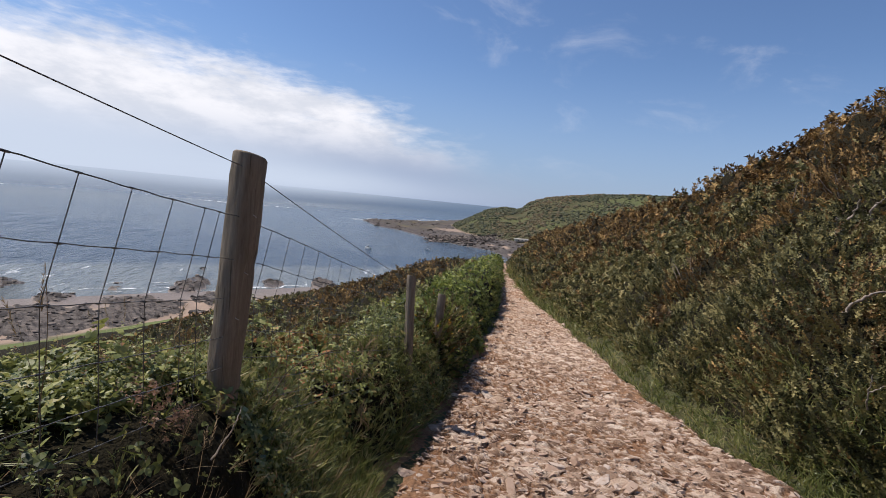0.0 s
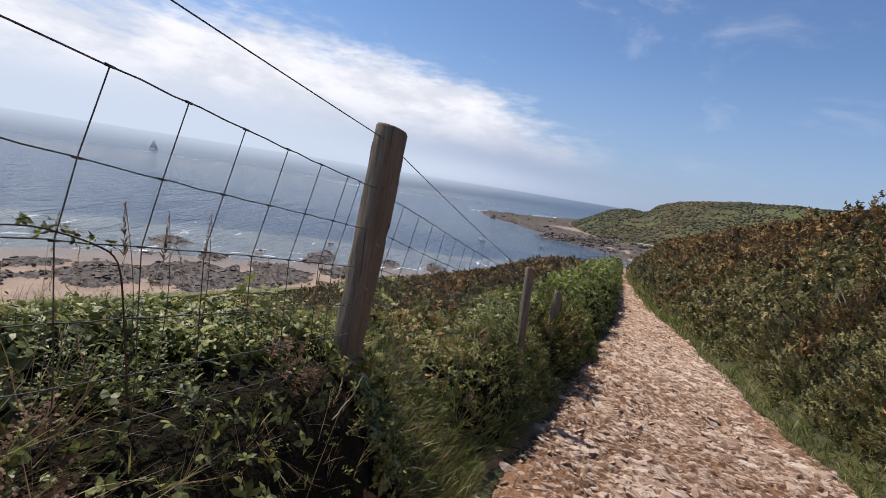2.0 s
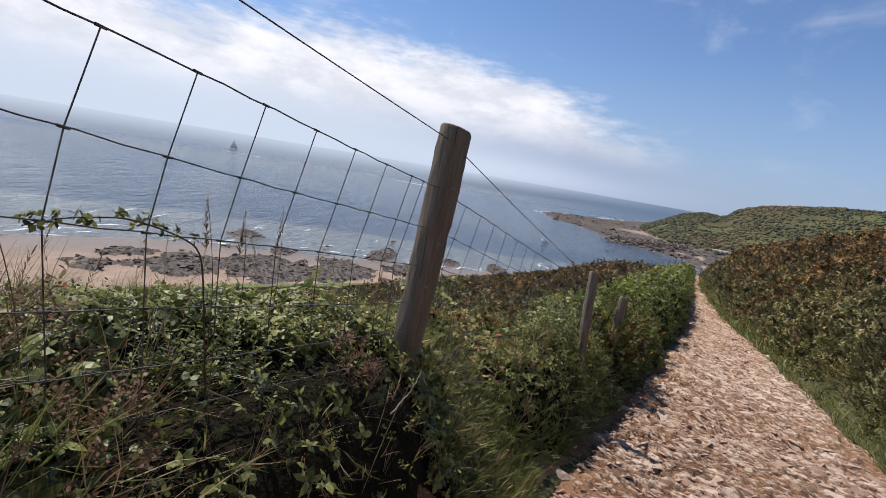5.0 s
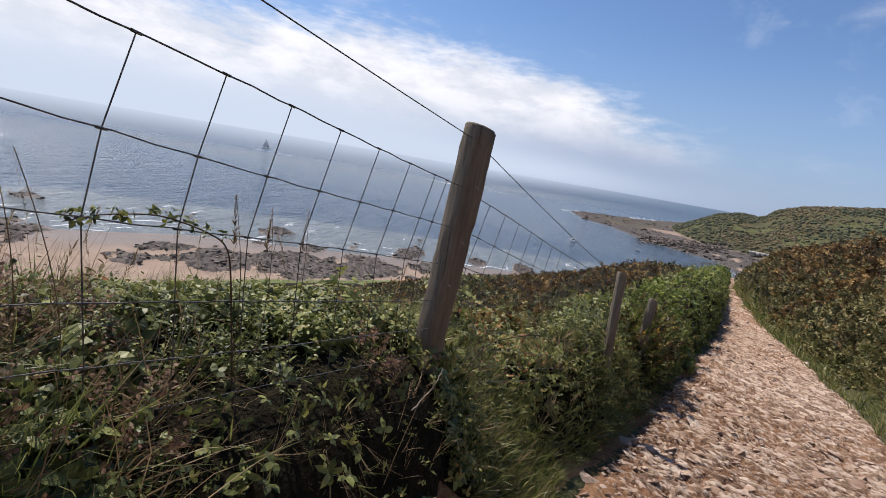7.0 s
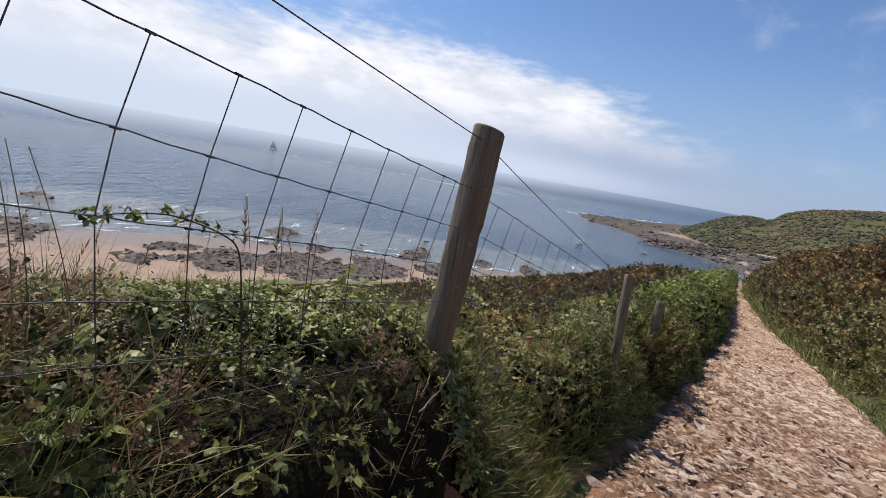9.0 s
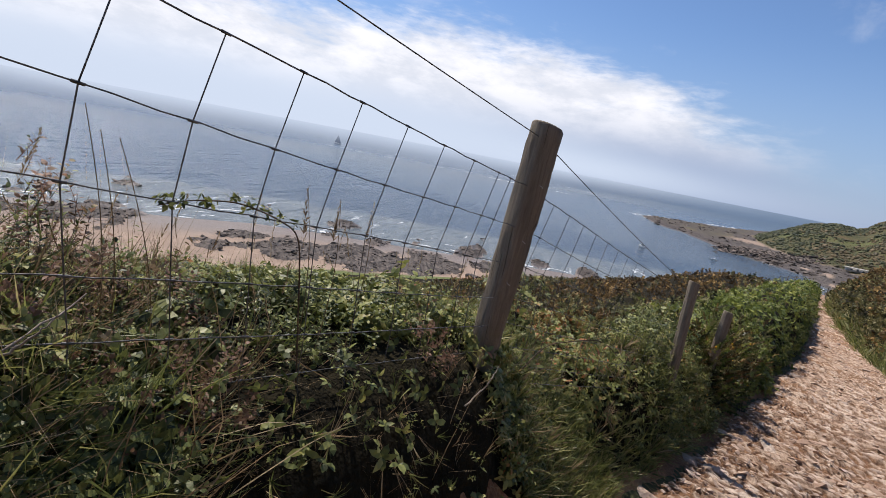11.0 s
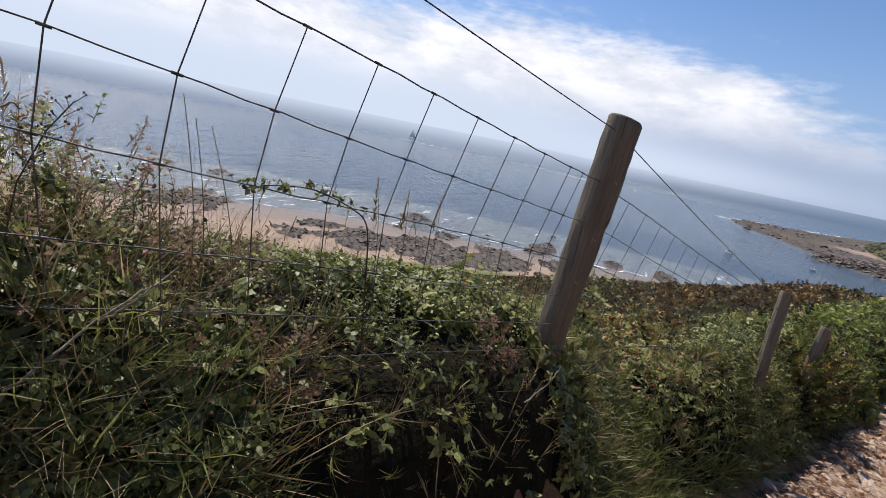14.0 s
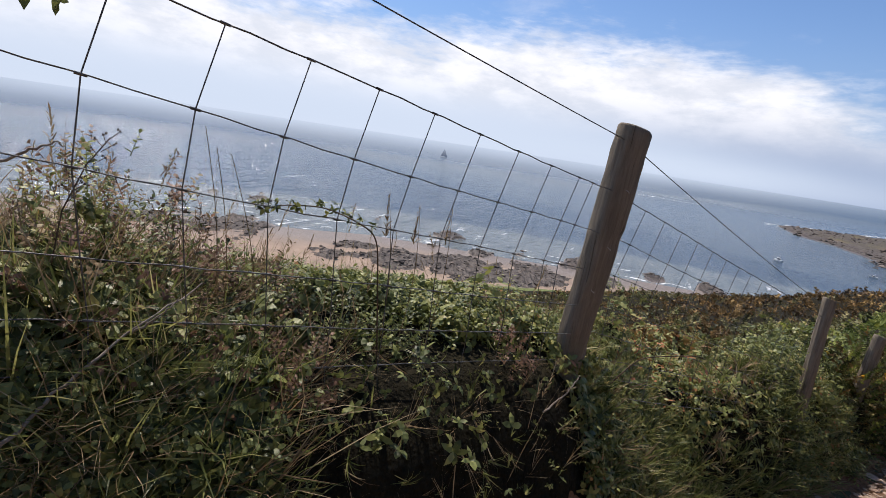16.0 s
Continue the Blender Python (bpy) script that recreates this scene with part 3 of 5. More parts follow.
def post_mesh(radius, top, lean, seed, bottom):
    """A round, cleft-marked post with a sawn, slightly sloping top."""
    rng = np.random.default_rng(seed)
    sides, rows = 28, 40
    ang = np.linspace(0, 2 * np.pi, sides, endpoint=False)
    flat = 1 + 0.035 * np.cos(2 * ang + rng.uniform(0, 6)) + 0.02 * np.cos(5 * ang + rng.uniform(0, 6))
    ridge = np.zeros(sides)
    verts = []
    for k in range(rows):
        ridge = 0.86 * ridge + rng.normal(0, 0.0011, sides)
        f = k / (rows - 1)
        z = bottom + (top - bottom) * f
        swell = 1 + 0.03 * math.sin(9 * f + seed) + 0.05 * (1 - f)
        nick = 1 - 0.10 * np.exp(-((f - 0.74) / 0.02) ** 2) * np.clip(np.cos(ang - 0.2), 0, 1) ** 8
        r = radius * flat * swell * nick + rng.normal(0, 0.0009, sides) + ridge
        tip = (0.012 * np.cos(ang + 2.0)) * (f ** 12)
        verts.append(np.stack([r * np.cos(ang) + lean[0] * (top - z), r * np.sin(ang) + lean[1] * (top - z), np.full(sides, z) + tip], -1))
    r = radius * flat * 0.93
    verts.append(np.stack([r * np.cos(ang), r * np.sin(ang), top + 0.006 + 0.012 * np.cos(ang + 2.0)], -1))
    verts = np.concatenate(verts + [np.array([[0, 0, top + 0.004]])])
    side = grid_faces(rows, sides, True)
    me = bpy.data.meshes.new("post")
    ring = rows * sides
    faces = [tuple(f) for f in side] + [(ring - sides + j, ring - sides + (j + 1) % sides, ring + (j + 1) % sides, ring + j) for j in range(sides)] + [(ring + j, ring + (j + 1) % sides, ring + sides) for j in range(sides)]
    me.from_pydata(verts, [], faces)
    me.materials.append(WOOD)
    me.materials.append(END_GRAIN)
    index = np.zeros(len(faces), dtype=np.int32)
    index[-sides:] = 1
    me.polygons.foreach_set("material_index", index)
    me.polygons.foreach_set("use_smooth", np.ones(len(faces), dtype=bool))
    return me


fence = thing("stock_fence", (POST_A.x, POST_A.y, height(POST_A.x, POST_A.y)), "weathered round-post fence with galvanised stock netting and a plain top wire", "fence")


def on_fence(name, me, at, label=""):
    ob = part(name, me, fence, label)
    ob.location = Vector(at) - fence.location
    return ob


for at, radius, lean, seed in ((POST_A, 0.056, (0.062, 0.018), 1), (POST_B, 0.040, (-0.05, 0.0), 2), (POST_C, 0.045, (0.02, 0.0), 3)):
    floor_z = height(at.x, at.y)
    on_fence("post", post_mesh(radius, 0.0, (-lean[0], -lean[1]), seed, floor_z - at.z - 0.35), at, "weathered split-grain round wooden post")



def staple_mesh():
    a = np.linspace(0, math.pi, 7)
    return tubes_mesh("staple", [(np.stack([0.007 * np.cos(a), -0.008 * np.sin(a), np.zeros(7)], -1), 0.0016, 1.0)], STEEL, 5)


staple = staple_mesh()
for turn_deg, drop in ((196, 0.075), (200, 0.21), (214, 0.345), (238, 0.47), (262, 0.60), (300, 0.56), (318, 0.40), (330, 0.20)):
    ob = on_fence("staple", staple, POST_A + Vector((0.055 * math.cos(radians(turn_deg)) - 0.028 * drop, 0.055 * math.sin(radians(turn_deg)), -drop)), "bright bent wire staple")
    ob.rotation_euler = (0, radians(35), radians(turn_deg + 90))

# netting: rows of wire from behind the walker to the corner post, then down to the next posts
ROW_DROP = (0.0, 0.146, 0.279, 0.418, 0.53, 0.63, 0.72, 0.80)
ROW_SLIP = (0.0, -0.038, -0.050, -0.04, -0.03, -0.03, -0.02, -0.02)
ROW_OUT = (0.0, -0.004, -0.026, -0.03, -0.035, -0.04, -0.04, -0.04)
net_a = np.array([-0.833, 1.365, 1.325])
along_a = np.array([-0.0565, 0.972, -0.171])
net_b = np.array([-0.888, 1.58, 1.288])
along_b = np.array([0.0563, 0.960, -0.2735])
down = np.array([0.0, -0.02, -1.0])


def sag(k, seed):
    return np.array([0.003 * math.sin(3.1 * k + seed), 0, 0.0022 * math.sin(5.3 * k + 2 * seed)])


def net_point(s, row, side):
    """A place on the netting: s metres along from the corner post."""
    start, way = (net_a, along_a) if side < 0 else (net_b, along_b)
    return start + way * (s + ROW_SLIP[row]) + down * ROW_DROP[row] + np.array([ROW_OUT[row], 0, 0]) + sag(s, row + 3 * side)


STATIONS_A = [-0.02 - 0.05] + [-0.15 - 0.15 * k for k in range(0, 24)]
STATIONS_B = [0.15 + 0.15 * k for k in range(0, 16)]
wire_stays = []
for row in range(8):
    for side, lo, hi in ((-1, -3.6, 0.09), (1, -0.03, 2.52)):
        s = np.linspace(lo, hi, 60)
        pts = np.array([net_point(a, row, side) + np.array([0, 0, 0.0014 * math.sin(a * 42 + row)]) for a in s])
        on_fence("net_wire", tubes_mesh("net_wire", [(pts - net_a, 0.0016 if row in (0, 7) else 0.0013, 1.0)], WIRE, 5), net_a)
for side, stations in ((-1, STATIONS_A), (1, STATIONS_B)):
    for s in stations:
        runs = [(np.array([net_point(s, r, side) - net_a for r in range(8)]), 0.0012, 1.0)]
        for r in range(8):
            c = net_point(s, r, side) - net_a
            way = (along_a if side < 0 else along_b) * 0.008
            runs.append((np.array([c - way, c - way * 0.4, c + way * 0.4, c + way]), 0.0027, 0.9))
        on_fence("net_stay", tubes_mesh("net_stay", runs, WIRE, 5), net_a)
top_at = np.array([-0.84, 1.44, 1.468])
s = np.linspace(0, 1, 40)
back_end = top_at + np.array([0.08, -3.8, 0.70])
runs = [(np.array([top_at + (back_end - top_at) * a - np.array([0, 0, 0.02 * 4 * a * (1 - a)]) - top_at for a in s]), 0.0018, 1.0)]
next_at = np.array([POST_B.x - 0.05, POST_B.y, POST_B.z - 0.05])
runs.append((np.array([(next_at - top_at) * a - np.array([0, 0, 0.012 * 4 * a * (1 - a)]) for a in s]), 0.0018, 1.0))
last_at = np.array([POST_C.x - 0.04, POST_C.y, POST_C.z - 0.05])
runs.append((np.array([next_at - top_at + (last_at - next_at) * a for a in s]), 0.0018, 1.0))
on_fence("top_wire", tubes_mesh("top_wire", runs, WIRE, 6), top_at + np.array([0, 0, 0.016]))

# ---- plants: small pieces that everything green is made of ----


def leaf(length, width, fold=0.12, droop=0.1):
    """An oval pointed leaf along +x, cupped and drooping at the tip."""
    h = 0.5 * width / length
    v = np.array([[0, 0, 0], [0.26, 0.82 * h, fold], [0.66, 0.86 * h, fold * 0.7 - droop * 0.3], [1, 0, -droop], [0.62, -0.9 * h, fold * 0.7 - droop * 0.3], [0.24, -0.78 * h, fold * 0.6]]) * length
    return v, np.array([[0, 5, 1], [1, 5, 2], [2, 5, 4], [2, 4, 3]])


def turned(v, rx=0.0, ry=0.0, rz=0.0, move=(0, 0, 0)):
    m = np.array(Euler((rx, ry, rz)).to_matrix())
    return v @ m.T + np.array(move)


def joined(bits):
    vs, fs, at = [], [], 0
    for v, f in bits:
        vs.append(v)
        fs.append(f + at)
        at += len(v)
    return np.concatenate(vs), np.concatenate(fs)


def blade(length, width, bend, lean, spin, segments=3):
    """A tapering blade of grass that rises along +z and bends over."""
    k = np.linspace(0, 1, segments + 1)
    angle = lean + bend * k ** 1.5
    step = length / segments
    x = np.concatenate([[0], np.cumsum(np.sin(angle[:-1]) * step)])
    z = np.concatenate([[0], np.cumsum(np.cos(angle[:-1]) * step)])
    half = 0.5 * width * (1 - k ** 1.6)
    left, right = np.stack([x[:-1], half[:-1], z[:-1]], -1), np.stack([x[:-1], -half[:-1], z[:-1]], -1)
    v = np.concatenate([left, right, [[x[-1], 0, z[-1]]]])
    n = segments
    f = []
    for i in range(n - 1):
        f += [[i, n + i, n + i + 1], [i, n + i + 1, i + 1]]
    f.append([n - 1, 2 * n - 1, 2 * n])
    return turned(v, rz=spin), np.array(f)


def rand(seed):
    return np.random.default_rng(seed)


def bramble_spray(seed):
    """A leaf stalk with three or five toothless leaflets."""
    r = rand(seed)
    bits = [blade(0.55, 0.022, 0.3, 0.0, r.uniform(0, 6), 2)]
    n = 5 if seed % 3 == 0 else 3
    for k in range(n):
        v, f = leaf(r.uniform(0.42, 0.6), r.uniform(0.23, 0.31), r.uniform(0.05, 0.16), r.uniform(0.0, 0.2))
        bits.append((turned(v, r.uniform(-0.4, 0.4), r.uniform(-0.5, 0.15), (k - (n - 1) / 2) * 1.25 + r.uniform(-0.2, 0.2), (0.04, 0, 0.5)), f))
    return joined(bits)


def shoot(seed):
    """An upright shoot with small oval leaves in pairs."""
    r = rand(seed)
    bits = [blade(1.0, 0.03, 0.25, 0.0, r.uniform(0, 6), 2)]
    for k in range(10):
        v, f = leaf(r.uniform(0.20, 0.30) * (1.1 - 0.05 * k), r.uniform(0.075, 0.12), 0.06, r.uniform(0, 0.2))
        bits.append((turned(v, r.uniform(-0.3, 0.3), r.uniform(-0.75, -0.1), k * 1.75 + r.uniform(-0.4, 0.4), (0, 0, 0.12 + 0.088 * k)), f))
    return joined(bits)


def tuft(seed, blades=7, spread=0.5, width=0.017):
    r = rand(seed)
    return joined([blade(r.uniform(0.55, 1.0), r.uniform(0.7, 1.3) * width, r.uniform(0.3, 1.6), r.uniform(0.02, spread), r.uniform(0, 6.28)) for _ in range(blades)])


def gorse_sprig(seed, joints=8, needles=2, length=0.30, width=0.05):
    """A stiff upright finger of gorse along +z: a thin stem with needles standing out all round, all of one piece."""
    r = rand(seed)
    lean = r.uniform(-0.25, 0.25, 2)
    z = np.linspace(0, 1, joints)
    spine = np.stack([lean[0] * z * z + width * np.cos(5 * z + seed), lean[1] * z * z + width * np.sin(5 * z + seed), z], -1)
    tips, f = [], []
    for k in range(joints - 1):
        for j in range(needles):
            a = 2.4 * (k * needles + j) + r.uniform(-0.5, 0.5)
            reach = length * r.uniform(0.75, 1.25) * (1.1 - 0.65 * z[k])
            tips.append(spine[k] + np.array([reach * math.cos(a), reach * math.sin(a), reach * r.uniform(0.35, 1.0)]))
            f.append([k, k + 1, joints + len(tips) - 1])
    return np.concatenate([spine, tips]), np.array(f)


def frond(seed):
    """A fern-like spray: a bent rib with narrow leaflets on both sides, all of one piece."""
    r = rand(seed)
    bend = r.uniform(0.5, 1.1)
    s = 0.10 + 0.075 * np.arange(12)
    rib = np.stack([np.sin(bend * s) * s, np.zeros(12), np.cos(bend * s) * s], -1)
    tips, f = [], []
    for k in range(11):
        w = 0.34 * math.sin(math.pi * (0.16 + 0.8 * s[k])) * r.uniform(0.8, 1.15)
        for sgn in (-1, 1):
            f.append([k, k + 1, 12 + len(tips)])
            tips.append(rib[k] + np.array([0.09, sgn * w, 0.07 + r.uniform(-0.06, 0.06)]))
    return np.concatenate([rib, tips]), np.array(f)


def plume(seed):
    """A loose grass seed head on a tall thin stalk."""
    r = rand(seed)
    bits = [blade(1.0, 0.006, 0.25, 0.05, r.uniform(0, 6), 3)]
    for k in range(26):
        z = 0.72 + 0.28 * k / 26
        v, f = leaf(r.uniform(0.03, 0.055), 0.008, 0.01, 0.02)
        bits.append((turned(v, 0, -r.uniform(0.8, 1.3), k * 2.2, (0, 0, z)), f))
    return joined(bits)


def set_out(kinds, pos, axis, size, seed):
    """Copies of the pieces at places, each turned to its axis: vertices and faces."""
    r = rand(seed)
    pos, axis = np.asarray(pos, float), np.asarray(axis, float)
    axis = axis / (np.linalg.norm(axis, axis=1)[:, None] + 1e-9)
    spin = r.uniform(0, 2 * np.pi, len(pos))
    ref = np.where(np.abs(axis[:, 2:3]) < 0.95, np.array([[0, 0, 1.0]]), np.array([[1.0, 0, 0]]))
    a = np.cross(ref, axis)
    a /= np.linalg.norm(a, axis=1)[:, None]
    b = np.cross(axis, a)
    ca, sa = np.cos(spin)[:, None], np.sin(spin)[:, None]
    ex, ey = a * ca + b * sa, b * ca - a * sa
    which = r.integers(0, len(kinds), len(pos))
    vs, fs, at = [], [], 0
    for k, (v, f) in enumerate(kinds):
        m = which == k
        n = int(m.sum())
        if not n:
            continue
        w = pos[m][:, None] + size[m][:, None, None] * (v[None, :, 0:1] * ex[m][:, None] + v[None, :, 1:2] * ey[m][:, None] + v[None, :, 2:3] * axis[m][:, None])
        vs.append(w.reshape(-1, 3))
        fs.append((f[None] + (np.arange(n) * len(v))[:, None, None] + at).reshape(-1, 3))
        at += n * len(v)
    return np.concatenate(vs), np.concatenate(fs)


def hedge_width(y):
    return np.interp(y, [3, 8, 15, 40], [0.9, 1.2, 2.3, 3.2])


def thicket_left(x, y):
    """How high the growth stands over the ground between path and sea."""
    u = path_left(y) - x
    near = np.interp(u / np.interp(y, [1.3, 1.9, 2.8, 6.0], [1.0, 1.6, 2.0, 1.3]), [-0.15, 0.0, 0.28, 0.52, 1.5, 4.0, 6.0], [0.0, 0.03, 0.07, 0.26, 0.28, 0.35, 0.45])
    near = near + 0.13 * np.exp(-((x + 1.02) ** 2 / 0.06 + (y + 0.05) ** 2 / 0.06)) + 0.12 * np.exp(-((x + 1.0) ** 2 / 0.2 + (y - 2.1) ** 2 / 0.2))
    near = near + 0.46 * smooth(y, 2.3, 3.5) * smooth(u, 0.05, 0.40) * (1 - 0.9 * smooth(u, 0.45, 1.0)) * smooth(y, 6.0, 4.6)
    tall = np.interp(y, [4, 6, 9, 13, 20, 60, 90], [0.62, 0.62, 0.64, 0.95, 1.45, 1.65, 1.0])
    wide = hedge_width(y)
    hedge = tall * smooth(u, -0.02, 0.6) * (1 - 0.66 * smooth(u - wide, -0.9, 3.0))
    far = smooth(y, 3.0, 6.5) * smooth(np.hypot(x, y), 3.5, 6)
    d, mark = worley(x, y, 1.1, 3)
    lumps = (np.sqrt(np.clip(1 - d * d, 0, 1)) - 0.55) * (0.30 + 0.32 * smooth(u, 2, 6))
    return np.maximum(near * (1 - far) + hedge * far, 0) * (1 + 0.25 * waves(x, y, 0.6, 4.0, 3)) + lumps * smooth(u, 0.1, 1.2) * (0.35 + 0.65 * far)


def thicket_right(x, y):
    v = x - path_right(y)
    d, mark = worley(x, y, 1.15, 7)
    tall = np.interp(v, [0.0, 0.25, 0.6, 1.2, 3.0, 5.0, 9.0, 40], [0.02, 0.14, 0.32, 0.65, 1.0, 1.6, 1.5, 1.2])
    return tall * (0.22 + (0.55 + 0.5 * mark) * np.sqrt(np.clip(1 - 1.15 * d * d, 0, 1))) * (1 + 0.3 * waves(x, y, 0.4, 4.0, 2))


def canopy(side, x, y):
    return land(x, y)[0] + (thicket_left if side < 0 else thicket_right)(x, y)


def fan(n, r0, r1, a0, a1, seed, inside):
    """Places round the walker, thinning with the distance, kept where inside() says so."""
    g = rand(seed)
    r = r0 * (r1 / r0) ** g.uniform(0, 1, n)
    a = np.radians(g.uniform(a0, a1, n))
    x, y = r * np.sin(a), r * np.cos(a)
    keep = inside(x, y)
    return x[keep], y[keep], r[keep]


def slope_axis(side, x, y, tilt, seed, lift=0.0):
    """Directions out of the growth's surface, strewn at random."""
    g = rand(seed)
    e = 0.08
    z0 = canopy(side, x, y)
    nx, ny = -(canopy(side, x + e, y) - z0) / e, -(canopy(side, x, y + e) - z0) / e
    n = np.stack([np.clip(nx, -1.5, 1.5), np.clip(ny, -1.5, 1.5), np.full_like(x, 1.0 + lift)], -1)
    n /= np.linalg.norm(n, axis=1)[:, None]
    return n + g.normal(0, tilt, n.shape), z0


def growth(name, kinds, mat, side, x, y, size, tilt, deep, seed, parent, label="", lift=0.3, out=None):
    axis, z = slope_axis(side, x, y, tilt, seed, lift)
    if out is not None:
        axis = axis + out
    ground_z = land(x, y)[0]
    g = rand(seed + 1)
    sunk = g.uniform(0, 1, len(x)) ** 2 * deep
    z = np.maximum(z - sunk * (z - ground_z) - 0.3 * size, ground_z - 0.02)
    v, f = set_out(kinds, np.stack([x, y, z], -1), axis, size, seed + 2)
    return part(name, mesh_of(name, v, f, mat, flat=True), parent, label, kind="stuff")


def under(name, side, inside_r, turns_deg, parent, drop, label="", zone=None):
    """A near-black sheet below a thicket's leaves, its colour standing in for shade."""
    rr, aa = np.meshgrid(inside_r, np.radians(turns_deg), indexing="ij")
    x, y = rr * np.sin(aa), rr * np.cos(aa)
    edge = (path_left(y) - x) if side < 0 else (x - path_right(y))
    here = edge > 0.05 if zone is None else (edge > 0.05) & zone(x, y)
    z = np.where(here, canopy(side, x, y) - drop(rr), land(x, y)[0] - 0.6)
    return part(name, mesh_of(name, np.stack([x.ravel(), y.ravel(), z.ravel()], -1), grid_faces(*rr.shape)[:, ::-1], THICKET_SHADE), parent, label, kind="stuff")


BRAMBLES = [bramble_spray(k) for k in range(6)]
SHOOTS = [shoot(k) for k in range(5)]
TUFTS = [tuft(k) for k in range(6)]
LONG_TUFTS = [tuft(20 + k, 5, 0.35, 0.010) for k in range(5)]
SPRIGS = [gorse_sprig(k, 7, 3, 0.20, 0.03) for k in range(6)]
WIDE_TUFTS = [tuft(40 + k, 6, 0.8, 0.055) for k in range(6)]
BANK_TUFTS = [tuft(50 + k, 6, 0.75, 0.050) for k in range(8)]
COARSE = [gorse_sprig(30 + k, 5, 3, 0.42, 0.08) for k in range(6)]
FRONDS = [frond(k) for k in range(5)]
PLUMES = [plume(k) for k in range(4)]


def left_of(x, y):
    return path_left(y) - x


def right_of(x, y):
    return x - path_right(y)


# the bank under the fence: brambles, grass and dead stalks
bank = thing("bramble_bank", (-1.2, 1.0, height(-1.2, 1.0)), "tangled bank of brambles, long grass and dead stalks under the fence", "undergrowth", kind="stuff")
bank.location = (0, 0, 0)
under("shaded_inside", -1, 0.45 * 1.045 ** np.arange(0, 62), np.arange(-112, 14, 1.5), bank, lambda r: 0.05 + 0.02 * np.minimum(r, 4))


def near_left(x, y):
    return (left_of(x, y) > 0.06) & (y < 6.0) & (left_of(x, y) < np.interp(y, [0, 2, 3, 6], [3.6, 3.2, 1.9, 1.2]))


def hollow(x, y):
    """The bank below the corner post, left almost bare so the painted shade shows."""
    return (left_of(x, y) < 0.64) & (y > 0.30) & (y < 1.38) & (waves(x, y, 0.25, 8.0, 2) > -0.6)


def thinned(x, y, full):
    """Evens out the density of places that crowd near the walker."""
    return rand(len(x)).uniform(0, 1, len(x)) < (np.hypot(x, y) / full) ** 1.6


def patchy(x, y, size, seed, low):
    return waves(x, y, size, seed, 3) > low


x, y, r = fan(46000, 0.55, 6.5, -102, 8, 11, lambda x, y: near_left(x, y) & (left_of(x, y) > 0.30) & ~hollow(x, y) & patchy(x, y, 0.5, 1.0, -0.3))
growth("bramble_leaves", BRAMBLES, BRAMBLE, -1, x, y, (0.040 + 0.046 * rand(1).uniform(0, 1, len(x)) ** 1.5) * np.maximum(1, r / 2.6), 0.7, 0.7, 12, bank, "glossy green bramble leaves")
x, y, r = fan(11000, 0.55, 6.5, -102, 8, 13, lambda x, y: near_left(x, y) & (left_of(x, y) > 0.3) & ~hollow(x, y) & patchy(x, y, 0.6, 2.0, 0.0))
growth("small_leaved_shoots", SHOOTS, BRAMBLE, -1, x, y, (0.055 + 0.06 * rand(2).uniform(0, 1, len(x))) * np.maximum(1, r / 3.0), 0.4, 0.5, 14, bank, "upright shoots with small oval leaves")
x, y, r = fan(19000, 0.55, 7.5, -102, 8, 15, lambda x, y: near_left(x, y) & ~hollow(x, y) & thinned(x, y, 2.6) & patchy(x, y, 0.45, 3.0, np.where((y > 0.35) & (y < 1.7), 0.32, np.where(left_of(x, y) < 0.5, -0.2, 0.12))))
growth("grass_tufts", TUFTS, GRASS, -1, x, y, (0.09 + 0.19 * rand(3).uniform(0, 1, len(x)) ** 1.6) * np.maximum(1, r / 4.5), 0.6, 1.0, 16, bank, "long green grass", 2.0)
x, y, r = fan(13000, 0.5, 7.5, -104, 8, 17, lambda x, y: near_left(x, y) & ~hollow(x, y) & patchy(x, y, 0.5, 5.0, np.where(y < 0.35, -0.3, np.where(y < 1.7, 0.36, 0.1))))
growth("dead_grass", LONG_TUFTS, STRAW, -1, x, y, (0.14 + 0.2 * rand(4).uniform(0, 1, len(x))) * np.maximum(1, r / 4.5), 0.7, 0.9, 18, bank, "dry straw-coloured grass stalks", 1.5)
x, y, r = fan(150, 1.0, 6.5, -120, 5, 19, lambda x, y: near_left(x, y) & (left_of(x, y) > 0.3))
growth("seed_stalks", PLUMES, STRAW, -1, x, y, 0.25 + 0.2 * rand(5).uniform(0, 1, len(x)), 0.2, 0.6, 20, bank, "thin grass stalks with loose seed heads", 1.0)
x, y, r = fan(5200, 0.7, 5.0, -125, -35, 21, lambda x, y: near_left(x, y) & (left_of(x, y) > 0.45) & patchy(x, y, 0.4, 6.0, np.where(y < 0.35, -0.1, 0.18)))
growth("reddish_shoots", SHOOTS, PINK, -1, x, y, 0.04 + 0.05 * rand(6).uniform(0, 1, len(x)), 0.4, 0.25, 22, bank, "reddish faded shoot tips")



def grassy_bank(x, y):
    return (left_of(x, y) > 0.10 + 0.08 * waves(x, y, 0.3, 6.0)) & (left_of(x, y) < 0.72 + 0.2 * waves(x, y, 0.5, 3.0)) & (y > 1.55) & (y < 5.2)


